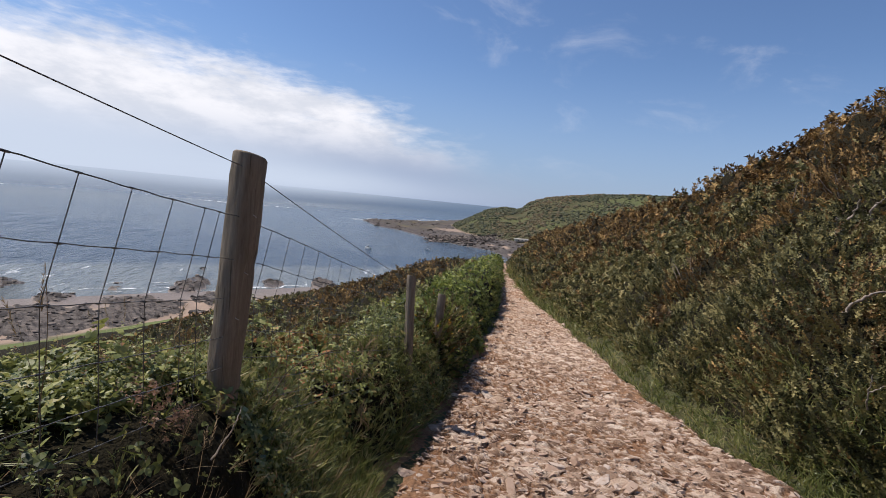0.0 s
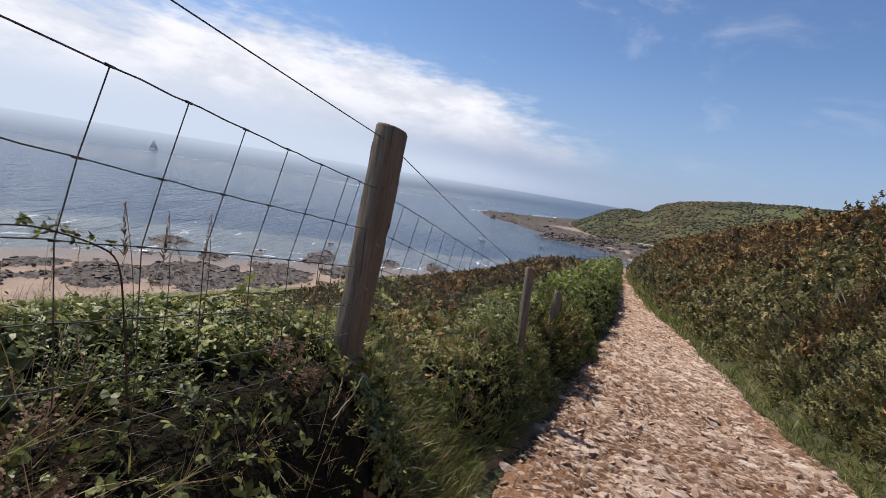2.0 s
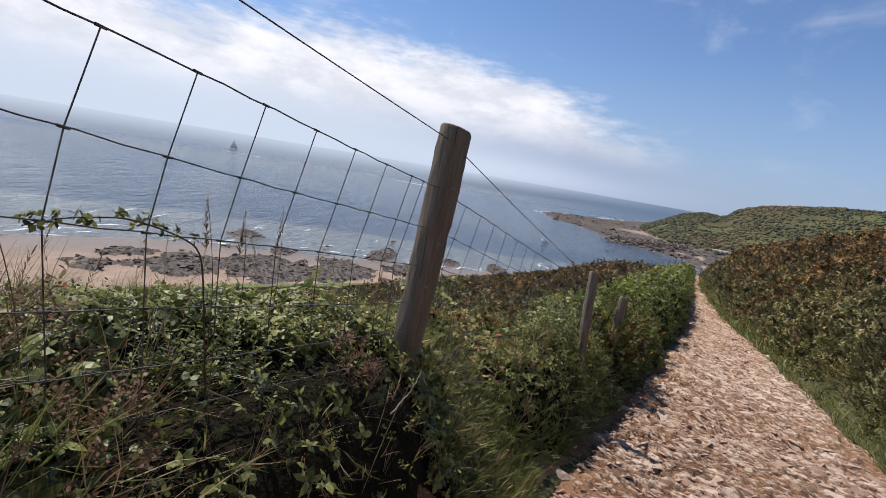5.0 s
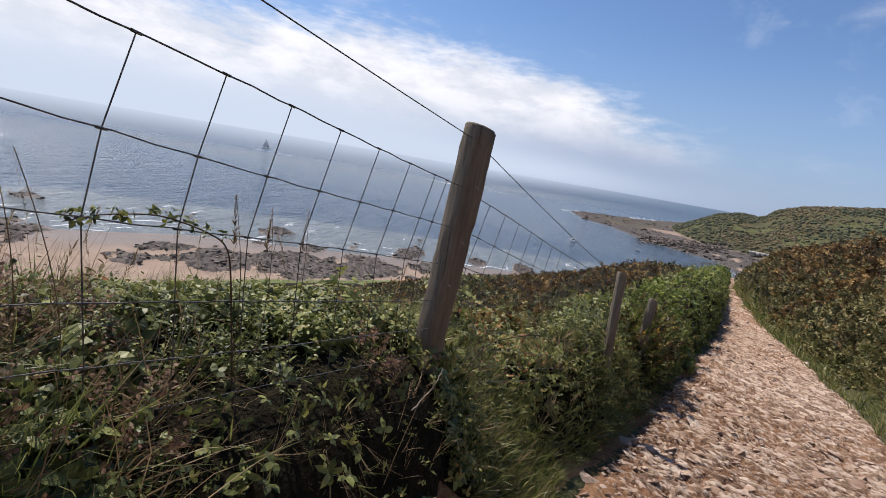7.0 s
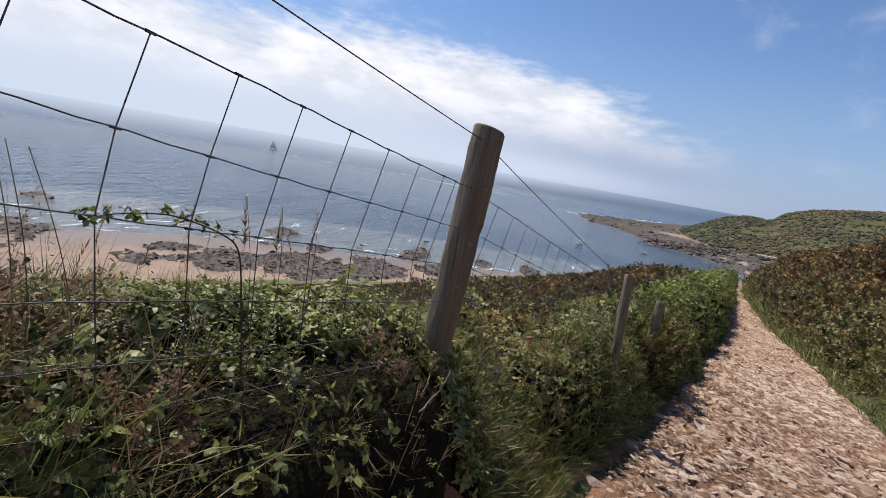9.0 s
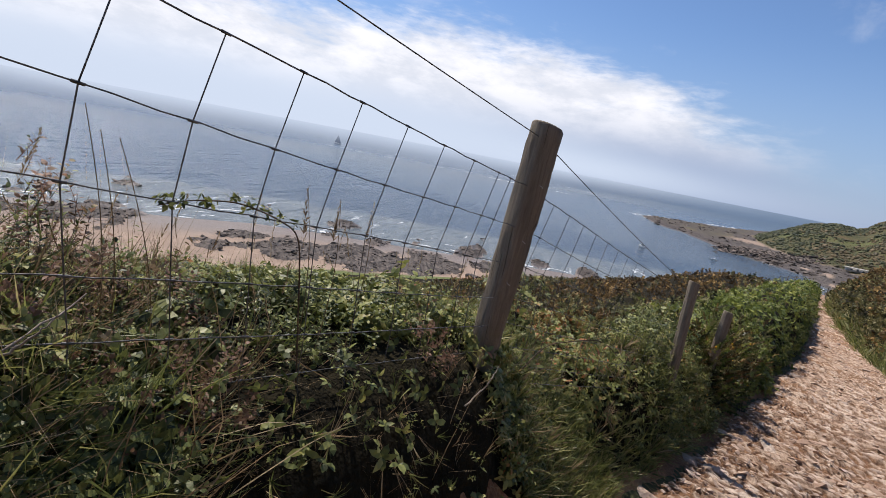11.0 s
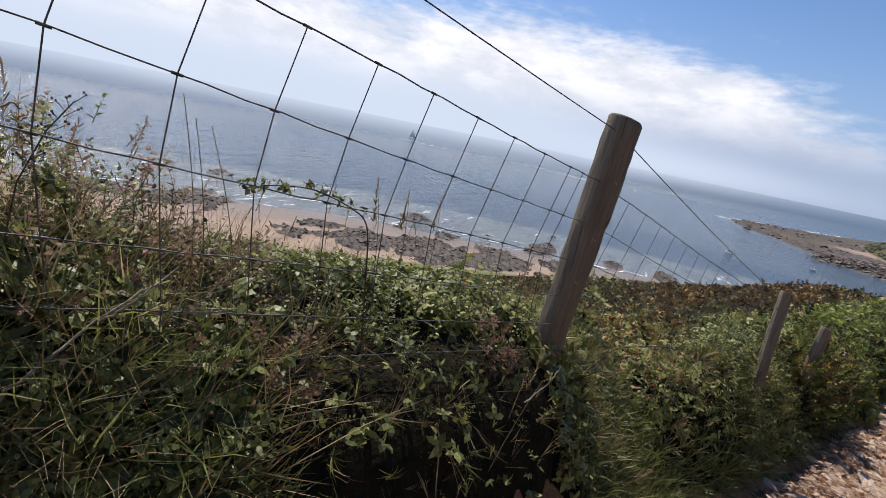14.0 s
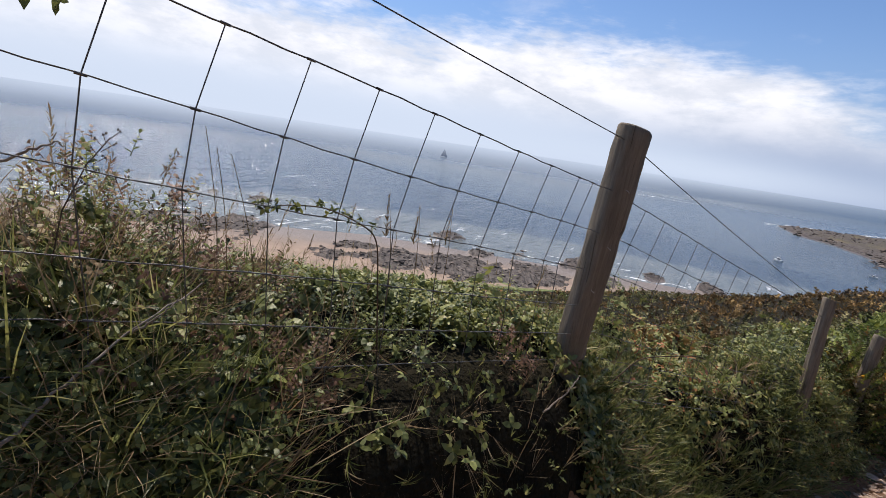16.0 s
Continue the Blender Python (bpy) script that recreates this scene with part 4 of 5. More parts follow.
x, y, r = fan(19000, 1.7, 5.6, -36, 0, 23, lambda x, y: grassy_bank(x, y) & thinned(x, y, 4.5) & patchy(x, y, 0.28, 4.0, -0.12))
lean_out = np.array([0.15, 0.0, 0.9])
growth("hanging_grass", BANK_TUFTS, GRASS, -1, x, y, 0.08 + 0.13 * rand(14).uniform(0, 1, len(x)) ** 1.5, 0.7, 0.8, 24, bank, "long lit grass hanging down the bank", 1.6, out=lean_out)
x, y, r = fan(900, 1.8, 5.6, -32, 0, 25, lambda x, y: grassy_bank(x, y) & thinned(x, y, 4.5))
growth("hanging_dry_grass", BANK_TUFTS, STRAW, -1, x, y, 0.08 + 0.14 * rand(15).uniform(0, 1, len(x)), 1.0, 1.0, 26, bank, "dry grass hanging down the bank", 2.0, out=lean_out)

x, y, r = fan(9000, 1.8, 5.6, -32, 0, 27, lambda x, y: grassy_bank(x, y) & (left_of(x, y) > 0.36) & patchy(x, y, 0.35, 7.0, -0.1))
growth("trailing_brambles", BRAMBLES, BRAMBLE, -1, x, y, 0.04 + 0.04 * rand(16).uniform(0, 1, len(x)), 0.7, 0.5, 28, bank, "bramble leaves among the grass")
# long green and dry grass at the bank's near end
x, y, r = fan(1500, 0.6, 2.0, -100, -58, 61, lambda x, y: near_left(x, y) & (left_of(x, y) > 0.12) & (y < 0.32) & patchy(x, y, 0.3, 2.0, -0.05))
growth("long_grass", TUFTS, GRASS, -1, x, y, 0.12 + 0.22 * rand(19).uniform(0, 1, len(x)), 0.6, 0.7, 62, bank, "long bright green grass", 0.8)
x, y, r = fan(380, 0.7, 2.2, -100, -62, 63, lambda x, y: near_left(x, y) & (left_of(x, y) > 0.3) & (y < 0.5))
growth("tall_dry_stalks", LONG_TUFTS, STRAW, -1, x, y, 0.2 + 0.25 * rand(20).uniform(0, 1, len(x)), 0.7, 0.4, 64, bank, "tall dry stalks", 0.8)
# thin growth in the shaded hollow under the post
x, y, r = fan(1100, 0.5, 2.2, -75, -8, 29, lambda x, y: near_left(x, y) & hollow(x, y) & patchy(x, y, 0.2, 5.0, -0.1))
growth("hollow_shoots", SHOOTS + BRAMBLES, BRAMBLE, -1, x, y, 0.03 + 0.045 * rand(17).uniform(0, 1, len(x)), 0.8, 0.3, 30, bank, "sparse shoots in the shaded hollow")
x, y, r = fan(260, 0.5, 2.2, -75, -8, 37, lambda x, y: near_left(x, y) & hollow(x, y))
growth("hollow_grass", BANK_TUFTS, GRASS, -1, x, y, 0.05 + 0.08 * rand(18).uniform(0, 1, len(x)) ** 2, 1.0, 0.3, 38, bank, "sparse grass in the shaded hollow")

x, y, r = fan(420, 0.6, 2.2, -75, -8, 39, lambda x, y: near_left(x, y) & hollow(x, y))
growth("hollow_stalks", LONG_TUFTS, STRAW, -1, x, y, 0.08 + 0.16 * rand(21).uniform(0, 1, len(x)), 0.9, 0.6, 40, bank, "thin dead stalks in the shaded hollow", 1.0)

# the green hedge along the lower path
hedge = thing("path_hedge", (0, 0, 0), "bright green hedge of ferns and scrub beside the lower path", "hedge", kind="stuff")


def hedge_zone(x, y):
    return (left_of(x, y) > 0.12) & (left_of(x, y) < hedge_width(y) + 0.3 * waves(x, y, 1.5, 3.0, 2)) & (y > 3.6) & (y < 90)


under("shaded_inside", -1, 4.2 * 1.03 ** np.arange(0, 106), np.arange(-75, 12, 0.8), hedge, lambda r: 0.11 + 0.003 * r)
x, y, r = fan(44000, 3.4, 95, -32, 9, 31, lambda x, y: hedge_zone(x, y) & (y > 6.0) & patchy(x, y, 2.5, 2.0, -0.2))
growth("fern_fronds", FRONDS[:2] + SHOOTS[:2] + BRAMBLES, LUSH, -1, x, y, (0.12 + 0.13 * rand(7).uniform(0, 1, len(x))) * np.maximum(1, r / 15), 0.6, 0.6, 32, hedge, "light green fern fronds")
x, y, r = fan(34000, 3.4, 95, -32, 9, 33, lambda x, y: hedge_zone(x, y) & patchy(x, y, 1.8, 7.0, -0.1))
growth("hedge_leaves", SHOOTS, BRAMBLE, -1, x, y, (0.09 + 0.09 * rand(8).uniform(0, 1, len(x))) * np.maximum(1, r / 12), 0.5, 0.7, 34, hedge, "dark green hedge shoots")
x, y, r = fan(10000, 3.4, 60, -32, 9, 35, lambda x, y: hedge_zone(x, y) & (left_of(x, y) < 0.5))
growth("verge_grass", TUFTS, GRASS, -1, x, y, (0.16 + 0.14 * rand(9).uniform(0, 1, len(x))) * np.maximum(1, r / 9), 0.5, 1.0, 36, hedge, "grass at the hedge's foot")

# brown heath falling away to the beach
heath = thing("heath_slope", (0, 0, 0), "brown and olive heath with low gorse falling towards the beach", "heath", kind="stuff")


def heath_zone(x, y):
    u = left_of(x, y)
    return (u > np.maximum(hedge_width(y) - 0.1, 1.0)) & (land(x, y)[0] > SEA + 12) & ((land(x, y)[0] > SEA + 25) | (u < 42)) & ((y > 2.8) | (u > 3.0))


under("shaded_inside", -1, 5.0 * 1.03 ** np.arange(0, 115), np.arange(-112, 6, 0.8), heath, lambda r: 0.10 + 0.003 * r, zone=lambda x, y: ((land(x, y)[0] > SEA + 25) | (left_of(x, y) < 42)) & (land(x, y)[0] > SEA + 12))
x, y, r = fan(56000, 3.3, 150, -112, 4, 41, heath_zone)
_, mark = worley(x, y, 1.1, 3)
brown = waves(x, y, 9, 3.0, 4) + 0.7 * (mark - 0.5) > -0.12
size = (0.06 + 0.10 * rand(10).uniform(0, 1, len(x)) ** 1.6) * np.maximum(1, (r / 7) ** 0.7)
growth("brown_sprigs", COARSE, GORSE_DRY, -1, x[brown], y[brown], size[brown], 0.9, 0.5, 42, heath, "brown dry gorse shoots")
growth("green_sprigs", COARSE, GORSE, -1, x[~brown], y[~brown], size[~brown], 0.9, 0.5, 43, heath, "olive green gorse shoots")

# the gorse hillside over the path
hill = thing("gorse_hillside", (0, 0, 0), "dense gorse thicket on the hillside, green low down and brown towards the top", "gorse", kind="stuff")
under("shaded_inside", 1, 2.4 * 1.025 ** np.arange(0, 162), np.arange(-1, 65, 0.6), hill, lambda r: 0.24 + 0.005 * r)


def hill_zone(x, y):
    v = right_of(x, y)
    return (v > 0.34 + 0.16 * waves(x, y, 0.7, 4.0, 2)) & (v < 14) & (y > 0.6) & (y < 125)


x, y, r = fan(115000, 2.8, 130, -2, 62, 51, hill_zone)
d, mark, cell, mx, my = worley(x, y, 1.15, 7, True)
keep = d < 0.70 + 0.2 * mark
x, y, r, mark, cell, mx, my = (a[keep] for a in (x, y, r, mark, cell, mx, my))
v_out = right_of(mx, my)
brown = waves(mx, my, 5, 3.0, 4) * 0.9 + 0.9 * (mark - 0.5) + 0.26 * np.minimum(v_out - 2.6, 3.0) + 0.25 * rand(50).normal(0, 1, len(x)) > 0.12
size = (0.085 + 0.125 * rand(11).uniform(0, 1, len(x)) ** 1.6) * np.maximum(1.0, (r / 7) ** 0.55)
out = np.stack([(x - mx) * 0.8, (y - my) * 0.8, np.full_like(x, 0.35)], -1)
NEAR_HILL = 13.0
middle_r = np.hypot(mx, my)
close = middle_r < NEAR_HILL
thin = rand(56).uniform(0, 1, len(x)) < 0.85
for what, pick, mat, seed, label in (("far_green_sprigs", ~brown & ~close & thin, GORSE, 54, "dark green gorse shoots"), ("far_brown_sprigs", brown & ~close & thin, GORSE_DRY, 55, "brown gorse shoots past flowering")):
    growth(what, COARSE, mat, 1, x[pick], y[pick], 0.95 * size[pick], 0.75, 0.6, seed, hill, label, out=out[pick])
# the bushes nearest to the path, one by one
for k, c in enumerate(np.unique(cell[close])):
    here = (cell == c) & close
    if here.sum() < 25:
        continue
    cx, cy = float(mx[here][0]), float(my[here][0])
    share = float(brown[here].mean())
    look_of = "brown gorse bush past flowering" if share > 0.6 else "dark green gorse bush" if share < 0.25 else "green gorse bush with many brown shoots"
    bush = thing("gorse_bush", (cx, cy, height(cx, cy)), look_of + " on the bank", "gorse bush", "gorse bushes above the path")
    for what, pick, mat in (("foliage", here & ~brown, GORSE), ("dry_foliage", here & brown, GORSE_DRY)):
        if pick.sum() > 3:
            ob = growth(what, SPRIGS, mat, 1, x[pick], y[pick], size[pick], 0.45, 0.6, 1000 + 3 * k, bush, out=out[pick])
            ob.location = -bush.location
    g = rand(400 + k)
    reach = float(thicket_right(np.array([cx]), np.array([cy]))[0])
    runs = []
    for _ in range(9 if share > 0.4 else 4):
        a, t, p = g.uniform(0, 6.28), g.uniform(0.2, 0.9), np.array([g.normal(0, 0.08), g.normal(0, 0.08), -0.05])
        pts = [p.copy()]
        for q in range(6):
            p = p + reach * 0.145 * np.array([math.cos(a) * math.sin(t), math.sin(a) * math.sin(t), math.cos(t)])
            a, t = a + g.normal(0, 0.5), abs(t + g.normal(0, 0.22))
            pts.append(p.copy())
        runs.append((np.array(pts), g.uniform(0.010, 0.020), 0.35))
    part("stemwork", tubes_mesh("stemwork", runs, DEAD_TWIG if share > 0.4 else STEM, 5), bush, "bare gnarled grey stems", kind="stuff")
x, y, r = fan(36000, 2.6, 70, -2, 62, 57, lambda x, y: (right_of(x, y) > -0.10 + 0.12 * waves(x, y, 0.5, 9.0)) & (right_of(x, y) < 0.75 + 0.4 * waves(x, y, 1.5, 2.0)))
growth("verge_grass", WIDE_TUFTS, GRASS, 1, x, y, (0.09 + 0.16 * rand(12).uniform(0, 1, len(x)) ** 1.6) * np.maximum(1, r / 7), 0.6, 0.8, 58, hill, "short grass along the verge")
x, y, r = fan(16000, 2.6, 70, -2, 62, 59, lambda x, y: (right_of(x, y) > -0.05) & (right_of(x, y) < 0.9) & patchy(x, y, 0.6, 4.0, 0.0))
growth("dry_verge_grass", LONG_TUFTS, STRAW, 1, x, y, (0.07 + 0.15 * rand(13).uniform(0, 1, len(x))) * np.maximum(1, r / 7), 0.7, 0.8, 60, hill, "dry grass along the verge")

# ---- stones of the path ----


def rubble(seed, flat):
    """An angular flake of limestone."""
    r = rand(seed)
    bm = bmesh.new()
    for _ in range(13):
        p = r.normal(0, 1, 3)
        p /= np.linalg.norm(p)
        p = np.sign(p) * np.abs(p) ** 0.55 * r.uniform(0.8, 1.0)
        bm.verts.new((p[0] * 0.9, p[1] * r.uniform(0.6, 0.72), p[2] * flat))
    bmesh.ops.convex_hull(bm, input=bm.verts)
    loose = [v for v in bm.verts if not v.link_faces]
    bmesh.ops.delete(bm, geom=loose, context="VERTS")
    bmesh.ops.triangulate(bm, faces=bm.faces)
    bm.verts.index_update()
    v = np.array([p.co[:] for p in bm.verts])
    f = np.array([[p.index for p in q.verts] for q in bm.faces])
    bm.free()
    return v, f


FLAKES = [rubble(60 + k, 0.26 + 0.05 * (k % 4)) for k in range(12)]


def lay(kinds, x, y, size, sink, seed):
    """Flakes laid on the path, long side roughly across it, tilted with the bedding."""
    g = rand(seed)
    pos = np.stack([x, y, path_top(x, y) - sink * size], -1)
    spin = g.normal(0.0, 0.5, len(x))
    pitch, roll = g.normal(-0.22, 0.28, len(x)), g.normal(0, 0.25, len(x))
    stretch = g.uniform(0.7, 1.5, (len(x), 1, 3)) * np.array([1.2, 0.9, 0.9])
    which = g.integers(0, len(kinds), len(x))
    vs, fs, at = [], [], 0
    for k, (v, f) in enumerate(kinds):
        for i in np.nonzero(which == k)[0]:
            w = turned(v * stretch[i], pitch[i], roll[i], spin[i]) * size[i] + pos[i]
            vs.append(w)
            fs.append(f + at)
            at += len(v)
    return np.concatenate(vs), np.concatenate(fs)


def on_path(x, y):
    u = (x - path_left(y)) / (path_right(y) - path_left(y))
    dens = 0.50 + 1.1 * waves(x, y, 1.1, 6.0, 3) + 0.25 * smooth(y, 2, 5)
    keep = rand(int(len(x))).uniform(0, 1, len(x)) < np.clip(dens, 0.12, 1)
    return (u > 0.015) & (u < 0.97) & (y > 1.2) & keep


x, y, r = fan(44000, 2.0, 50, -12, 46, 71, on_path)
g = rand(72)
size = (0.005 + 0.040 * g.uniform(0, 1, len(x)) ** 3.2) * np.maximum(1, r / 6.0)
v, f = lay(FLAKES, x, y, size, 0.22, 73)
part("loose_rubble", mesh_of("loose_rubble", v, f, STONE, flat=True), path, "pale angular limestone chips", kind="stuff")

# ---- scrub of the far headland ----


def tussock(seed):
    """A lumpy rounded bush, for scrub far off."""
    r = rand(seed)
    rows, sides = 2, 6
    ang = np.linspace(0, 2 * np.pi, sides, endpoint=False)
    v = [np.stack([w * r.uniform(0.7, 1.25, sides) * np.cos(ang), w * r.uniform(0.7, 1.25, sides) * np.sin(ang), z + r.normal(0, 0.07, sides)], -1) for w, z in ((0.55, -0.1), (0.45, 0.34))]
    v = np.concatenate(v + [np.array([[0, 0, 0.62]])])
    f = []
    for k in range(rows - 1):
        for j in range(sides):
            p, q = k * sides + j, k * sides + (j + 1) % sides
            f += [[p, q, q + sides], [p, q + sides, p + sides]]
    f += [[sides + j, sides + (j + 1) % sides, 2 * sides] for j in range(sides)]
    return v, np.array(f)


CLUMPS = [tussock(90 + k) for k in range(5)]
scrub = thing("headland_scrub", (0, 0, 0), "dark green scrub and low trees over the headland across the bay", "scrub", kind="stuff")
g = rand(91)
x, y = g.uniform(-130, 260, 16000), g.uniform(430, 870, 16000)
h, _, _, g_rock = land(x, y)
keep = (h > SEA + 3) & (waves(x, y, 45, 4.0, 4) > -0.22 + 0.3 * g.uniform(-1, 1, len(x))) & (g_rock < 0.4)
x, y, h = x[keep], y[keep], h[keep]
size = 1.6 + 4.4 * g.uniform(0, 1, len(x)) ** 3
tint = 0.8 * waves(x, y, 90, 2.0, 3) + g.normal(0, 0.16, len(x)) + 0.75 * np.exp(-((x - 55) / 26) ** 2 - ((y - 830) / 90) ** 2)
axis = np.stack([g.normal(0, 0.15, len(x)), g.normal(0, 0.15, len(x)), np.ones(len(x))], -1)
# headland greens are lighter and greyer: distance haze put into the colour
SCRUB = material("hazed_far_scrub", leaf_look([(0.0, (0.062, 0.070, 0.046)), (0.5, (0.096, 0.104, 0.060)), (1.0, (0.148, 0.148, 0.078))], 0.2, spec=0.1))
BROWN_SCRUB = material("far_brown_scrub", leaf_look([(0.0, (0.085, 0.075, 0.045)), (0.5, (0.145, 0.118, 0.066)), (1.0, (0.21, 0.155, 0.085))], 0.2, spec=0.15))
for name, pick, mat in (("dark_scrub", tint < 0.13, SCRUB), ("brown_scrub", tint >= 0.13, BROWN_SCRUB)):
    v, f = set_out(CLUMPS, np.stack([x, y, h - 0.15 * size], -1)[pick], axis[pick], size[pick], 92)
    part(name, mesh_of(name, v, f, mat, flat=True), scrub, kind="stuff")

# ---- boulders along the bay's far shore ----
shore = thing("shore_boulders", (0, 0, 0), "dark boulders and ledges along the shore of the bay", "rocks", kind="stuff")
x, y = g.uniform(-225, 20, 9000), g.uniform(420, 760, 9000)
h, _, _, g_rock = land(x, y)
keep = (h > SEA - 0.1) & (h < SEA + 6) & (g_rock > 0.55) & (g.uniform(0, 1, len(x)) < 0.12 + 0.9 * np.exp(-((x + 50) / 30) ** 2 - ((y - 490) / 45) ** 2))
x, y, h = x[keep], y[keep], h[keep]
pk = np.clip(g.normal(0, 1, 1500), -1.5, 1.7)
px, pY = -52 + 19 * pk + g.normal(0, 5, 1500), 516 + 26 * pk + g.normal(0, 11, 1500)
ph = land(np.append(px, 300.0), np.append(pY, 300.0))[0][:-1]
x, y, h = np.concatenate([x, px]), np.concatenate([y, pY]), np.concatenate([h, ph + g.uniform(0, 1.5, 1500)])
ROCK = material("shore_rock", lambda n: principled(n, n.ramp(n.math("ADD", n.math("MULTIPLY", n.where.outputs["Random Per Island"], 0.5), n.math("MULTIPLY", n.noise(n.where.outputs["Position"], 0.6, 6.0, 0.65), 0.5)), [(0.25, (0.045, 0.039, 0.035)), (0.5, (0.105, 0.088, 0.076)), (0.75, (0.23, 0.19, 0.16))]), 0.9, n.bump(n.noise(n.where.outputs["Position"], 2.0, 6.0), 0.7, 0.3), spec=0.15))
v, f = set_out(FLAKES, np.stack([x, y, h], -1), np.stack([g.normal(0, 0.25, len(x)), g.normal(0, 0.25, len(x)), np.ones(len(x))], -1), 0.9 + 2.8 * g.uniform(0, 1, len(x)) ** 2.2, 93)
part("boulders", mesh_of("boulders", v, f, ROCK, flat=True), shore, kind="stuff")
ledges = thing("beach_ledges", (0, 0, 0), "dark weathered rock ledges on the sandy beach", "rocks", kind="stuff")
x, y = g.uniform(-265, -55, 18000), g.uniform(-40, 215, 18000)
h, _, _, g_rock = land(x, y)
keep = (h > SEA - 0.5) & (g_rock > 0.6)
x, y, h = x[keep], y[keep], h[keep]
v, f = set_out(FLAKES, np.stack([x, y, h], -1), np.stack([g.normal(0, 0.2, len(x)), g.normal(0, 0.2, len(x)), np.ones(len(x))], -1), 0.3 + 1.2 * g.uniform(0, 1, len(x)) ** 3, 94)
part("ledge_stones", mesh_of("ledge_stones", v, f, ROCK, flat=True), ledges, kind="stuff")

# ---- single stones that show on the path ----
stone_meshes = [mesh_of("stone", v, f, STONE, flat=True) for v, f in FLAKES]
g = rand(81)
placed = 0
while placed < 260:
    y0 = 2.3 + 4.2 * g.uniform(0, 1) ** 1.3
    x0 = g.uniform(float(path_left(y0)) + 0.05, float(path_right(y0)) - 0.05)
    s0 = 0.035 + 0.065 * g.uniform(0, 1) ** 2.2
    ob = new("stone", stone_meshes[int(g.integers(0, len(stone_meshes)))])
    ob.parent = path
    z0 = float(path_top(np.array([x0]), np.array([y0]))[0])
    ob.matrix_basis = pose(x0, y0, z0 - 0.12 * s0, g.normal(-15, 18), g.normal(0, 16), g.normal(14, 35)) @ Matrix.Diagonal((s0 * g.uniform(1.0, 1.7), s0 * g.uniform(0.7, 1.1), s0 * g.uniform(0.7, 1.2), 1))
    placed += 1

# ---- rocks at the foot of the bank ----
BANK_ROCKS = [rubble(160 + k, 0.55) for k in range(3)]
for k, (x0, y0, s0) in enumerate(((-0.40, 2.62, 0.13), (-0.46, 2.95, 0.10), (-0.44, 3.9, 0.11), (-0.52, 2.3, 0.14), (-0.36, 5.1, 0.09))):
    v, f = BANK_ROCKS[k % 3]
    ob = new("bank_rock", mesh_of("bank_rock", v * s0, f, STONE, flat=True))
    ob.location = (x0, y0, height(x0, y0) - 0.02)
    tagged(ob, "grey limestone rock at the foot of the bank", "rock", "rocks along the bank")

# ---- single plants at the fence ----


def rambler(name, pts, radius, leaves, size, label, seed, mat=BRAMBLE):
    """A long bramble shoot with leaves along it."""
    pts = np.array(pts, float)
    t = np.linspace(0, 1, 40)
    k = np.linspace(0, 1, len(pts))
    fine_pts = np.stack([np.interp(t, k, pts[:, c]) for c in range(3)], -1)
    for _ in range(5):
        fine_pts[1:-1] = 0.25 * fine_pts[:-2] + 0.5 * fine_pts[1:-1] + 0.25 * fine_pts[2:]
    top = thing(name, tuple(pts[0]), label, "bramble")
    part("cane", tubes_mesh("cane", [(fine_pts - pts[0], radius, 0.4)], STEM, 6), top, "reddish-brown bramble cane")
    g = rand(seed)
    i = (39 * g.uniform(0.25, 1, leaves) ** 0.7).astype(int)
    axis = g.normal(0, 0.7, (leaves, 3)) + np.array([0, 0, 0.5])
    v, f = set_out(BRAMBLES, fine_pts[i] - pts[0], axis, g.uniform(0.7, 1.2, leaves) * size, seed)
    part("foliage", mesh_of("foliage", v, f, mat, flat=True), top)
    return top


rambler("bramble_cane", [(-0.86, 0.62, 0.72), (-0.82, 0.565, 1.02), (-0.80, 0.536, 1.174), (-0.80, 0.47, 1.21), (-0.80, 0.40, 1.235), (-0.80, 0.32, 1.236), (-0.80, 0.27, 1.225)], 0.0022, 40, 0.026, "arching bramble shoot with small leaves over the fence wire", 301)
rambler("bramble_cane", [(-0.95, -0.75, 0.7), (-0.82, -0.5, 1.15), (-0.68, -0.25, 1.46), (-0.585, -0.06, 1.50), (-0.57, -0.01, 1.49)], 0.0022, 16, 0.042, "overhanging bramble shoot with rounded leaves", 302)
rambler("bramble_cane", [(-1.02, 0.08, 0.72), (-1.0, 0.04, 1.0), (-0.97, 0.04, 1.16), (-0.95, 0.0, 1.20)], 0.002, 60, 0.026, "bushy bramble shoot rising through the netting", 303)
rambler("bramble_cane", [(-0.9, 1.75, 0.45), (-0.85, 1.9, 0.62), (-0.7, 2.15, 0.66), (-0.55, 2.3, 0.5), (-0.5, 2.38, 0.3)], 0.003, 10, 0.04, "bare arching bramble shoot hanging over the bank", 304)


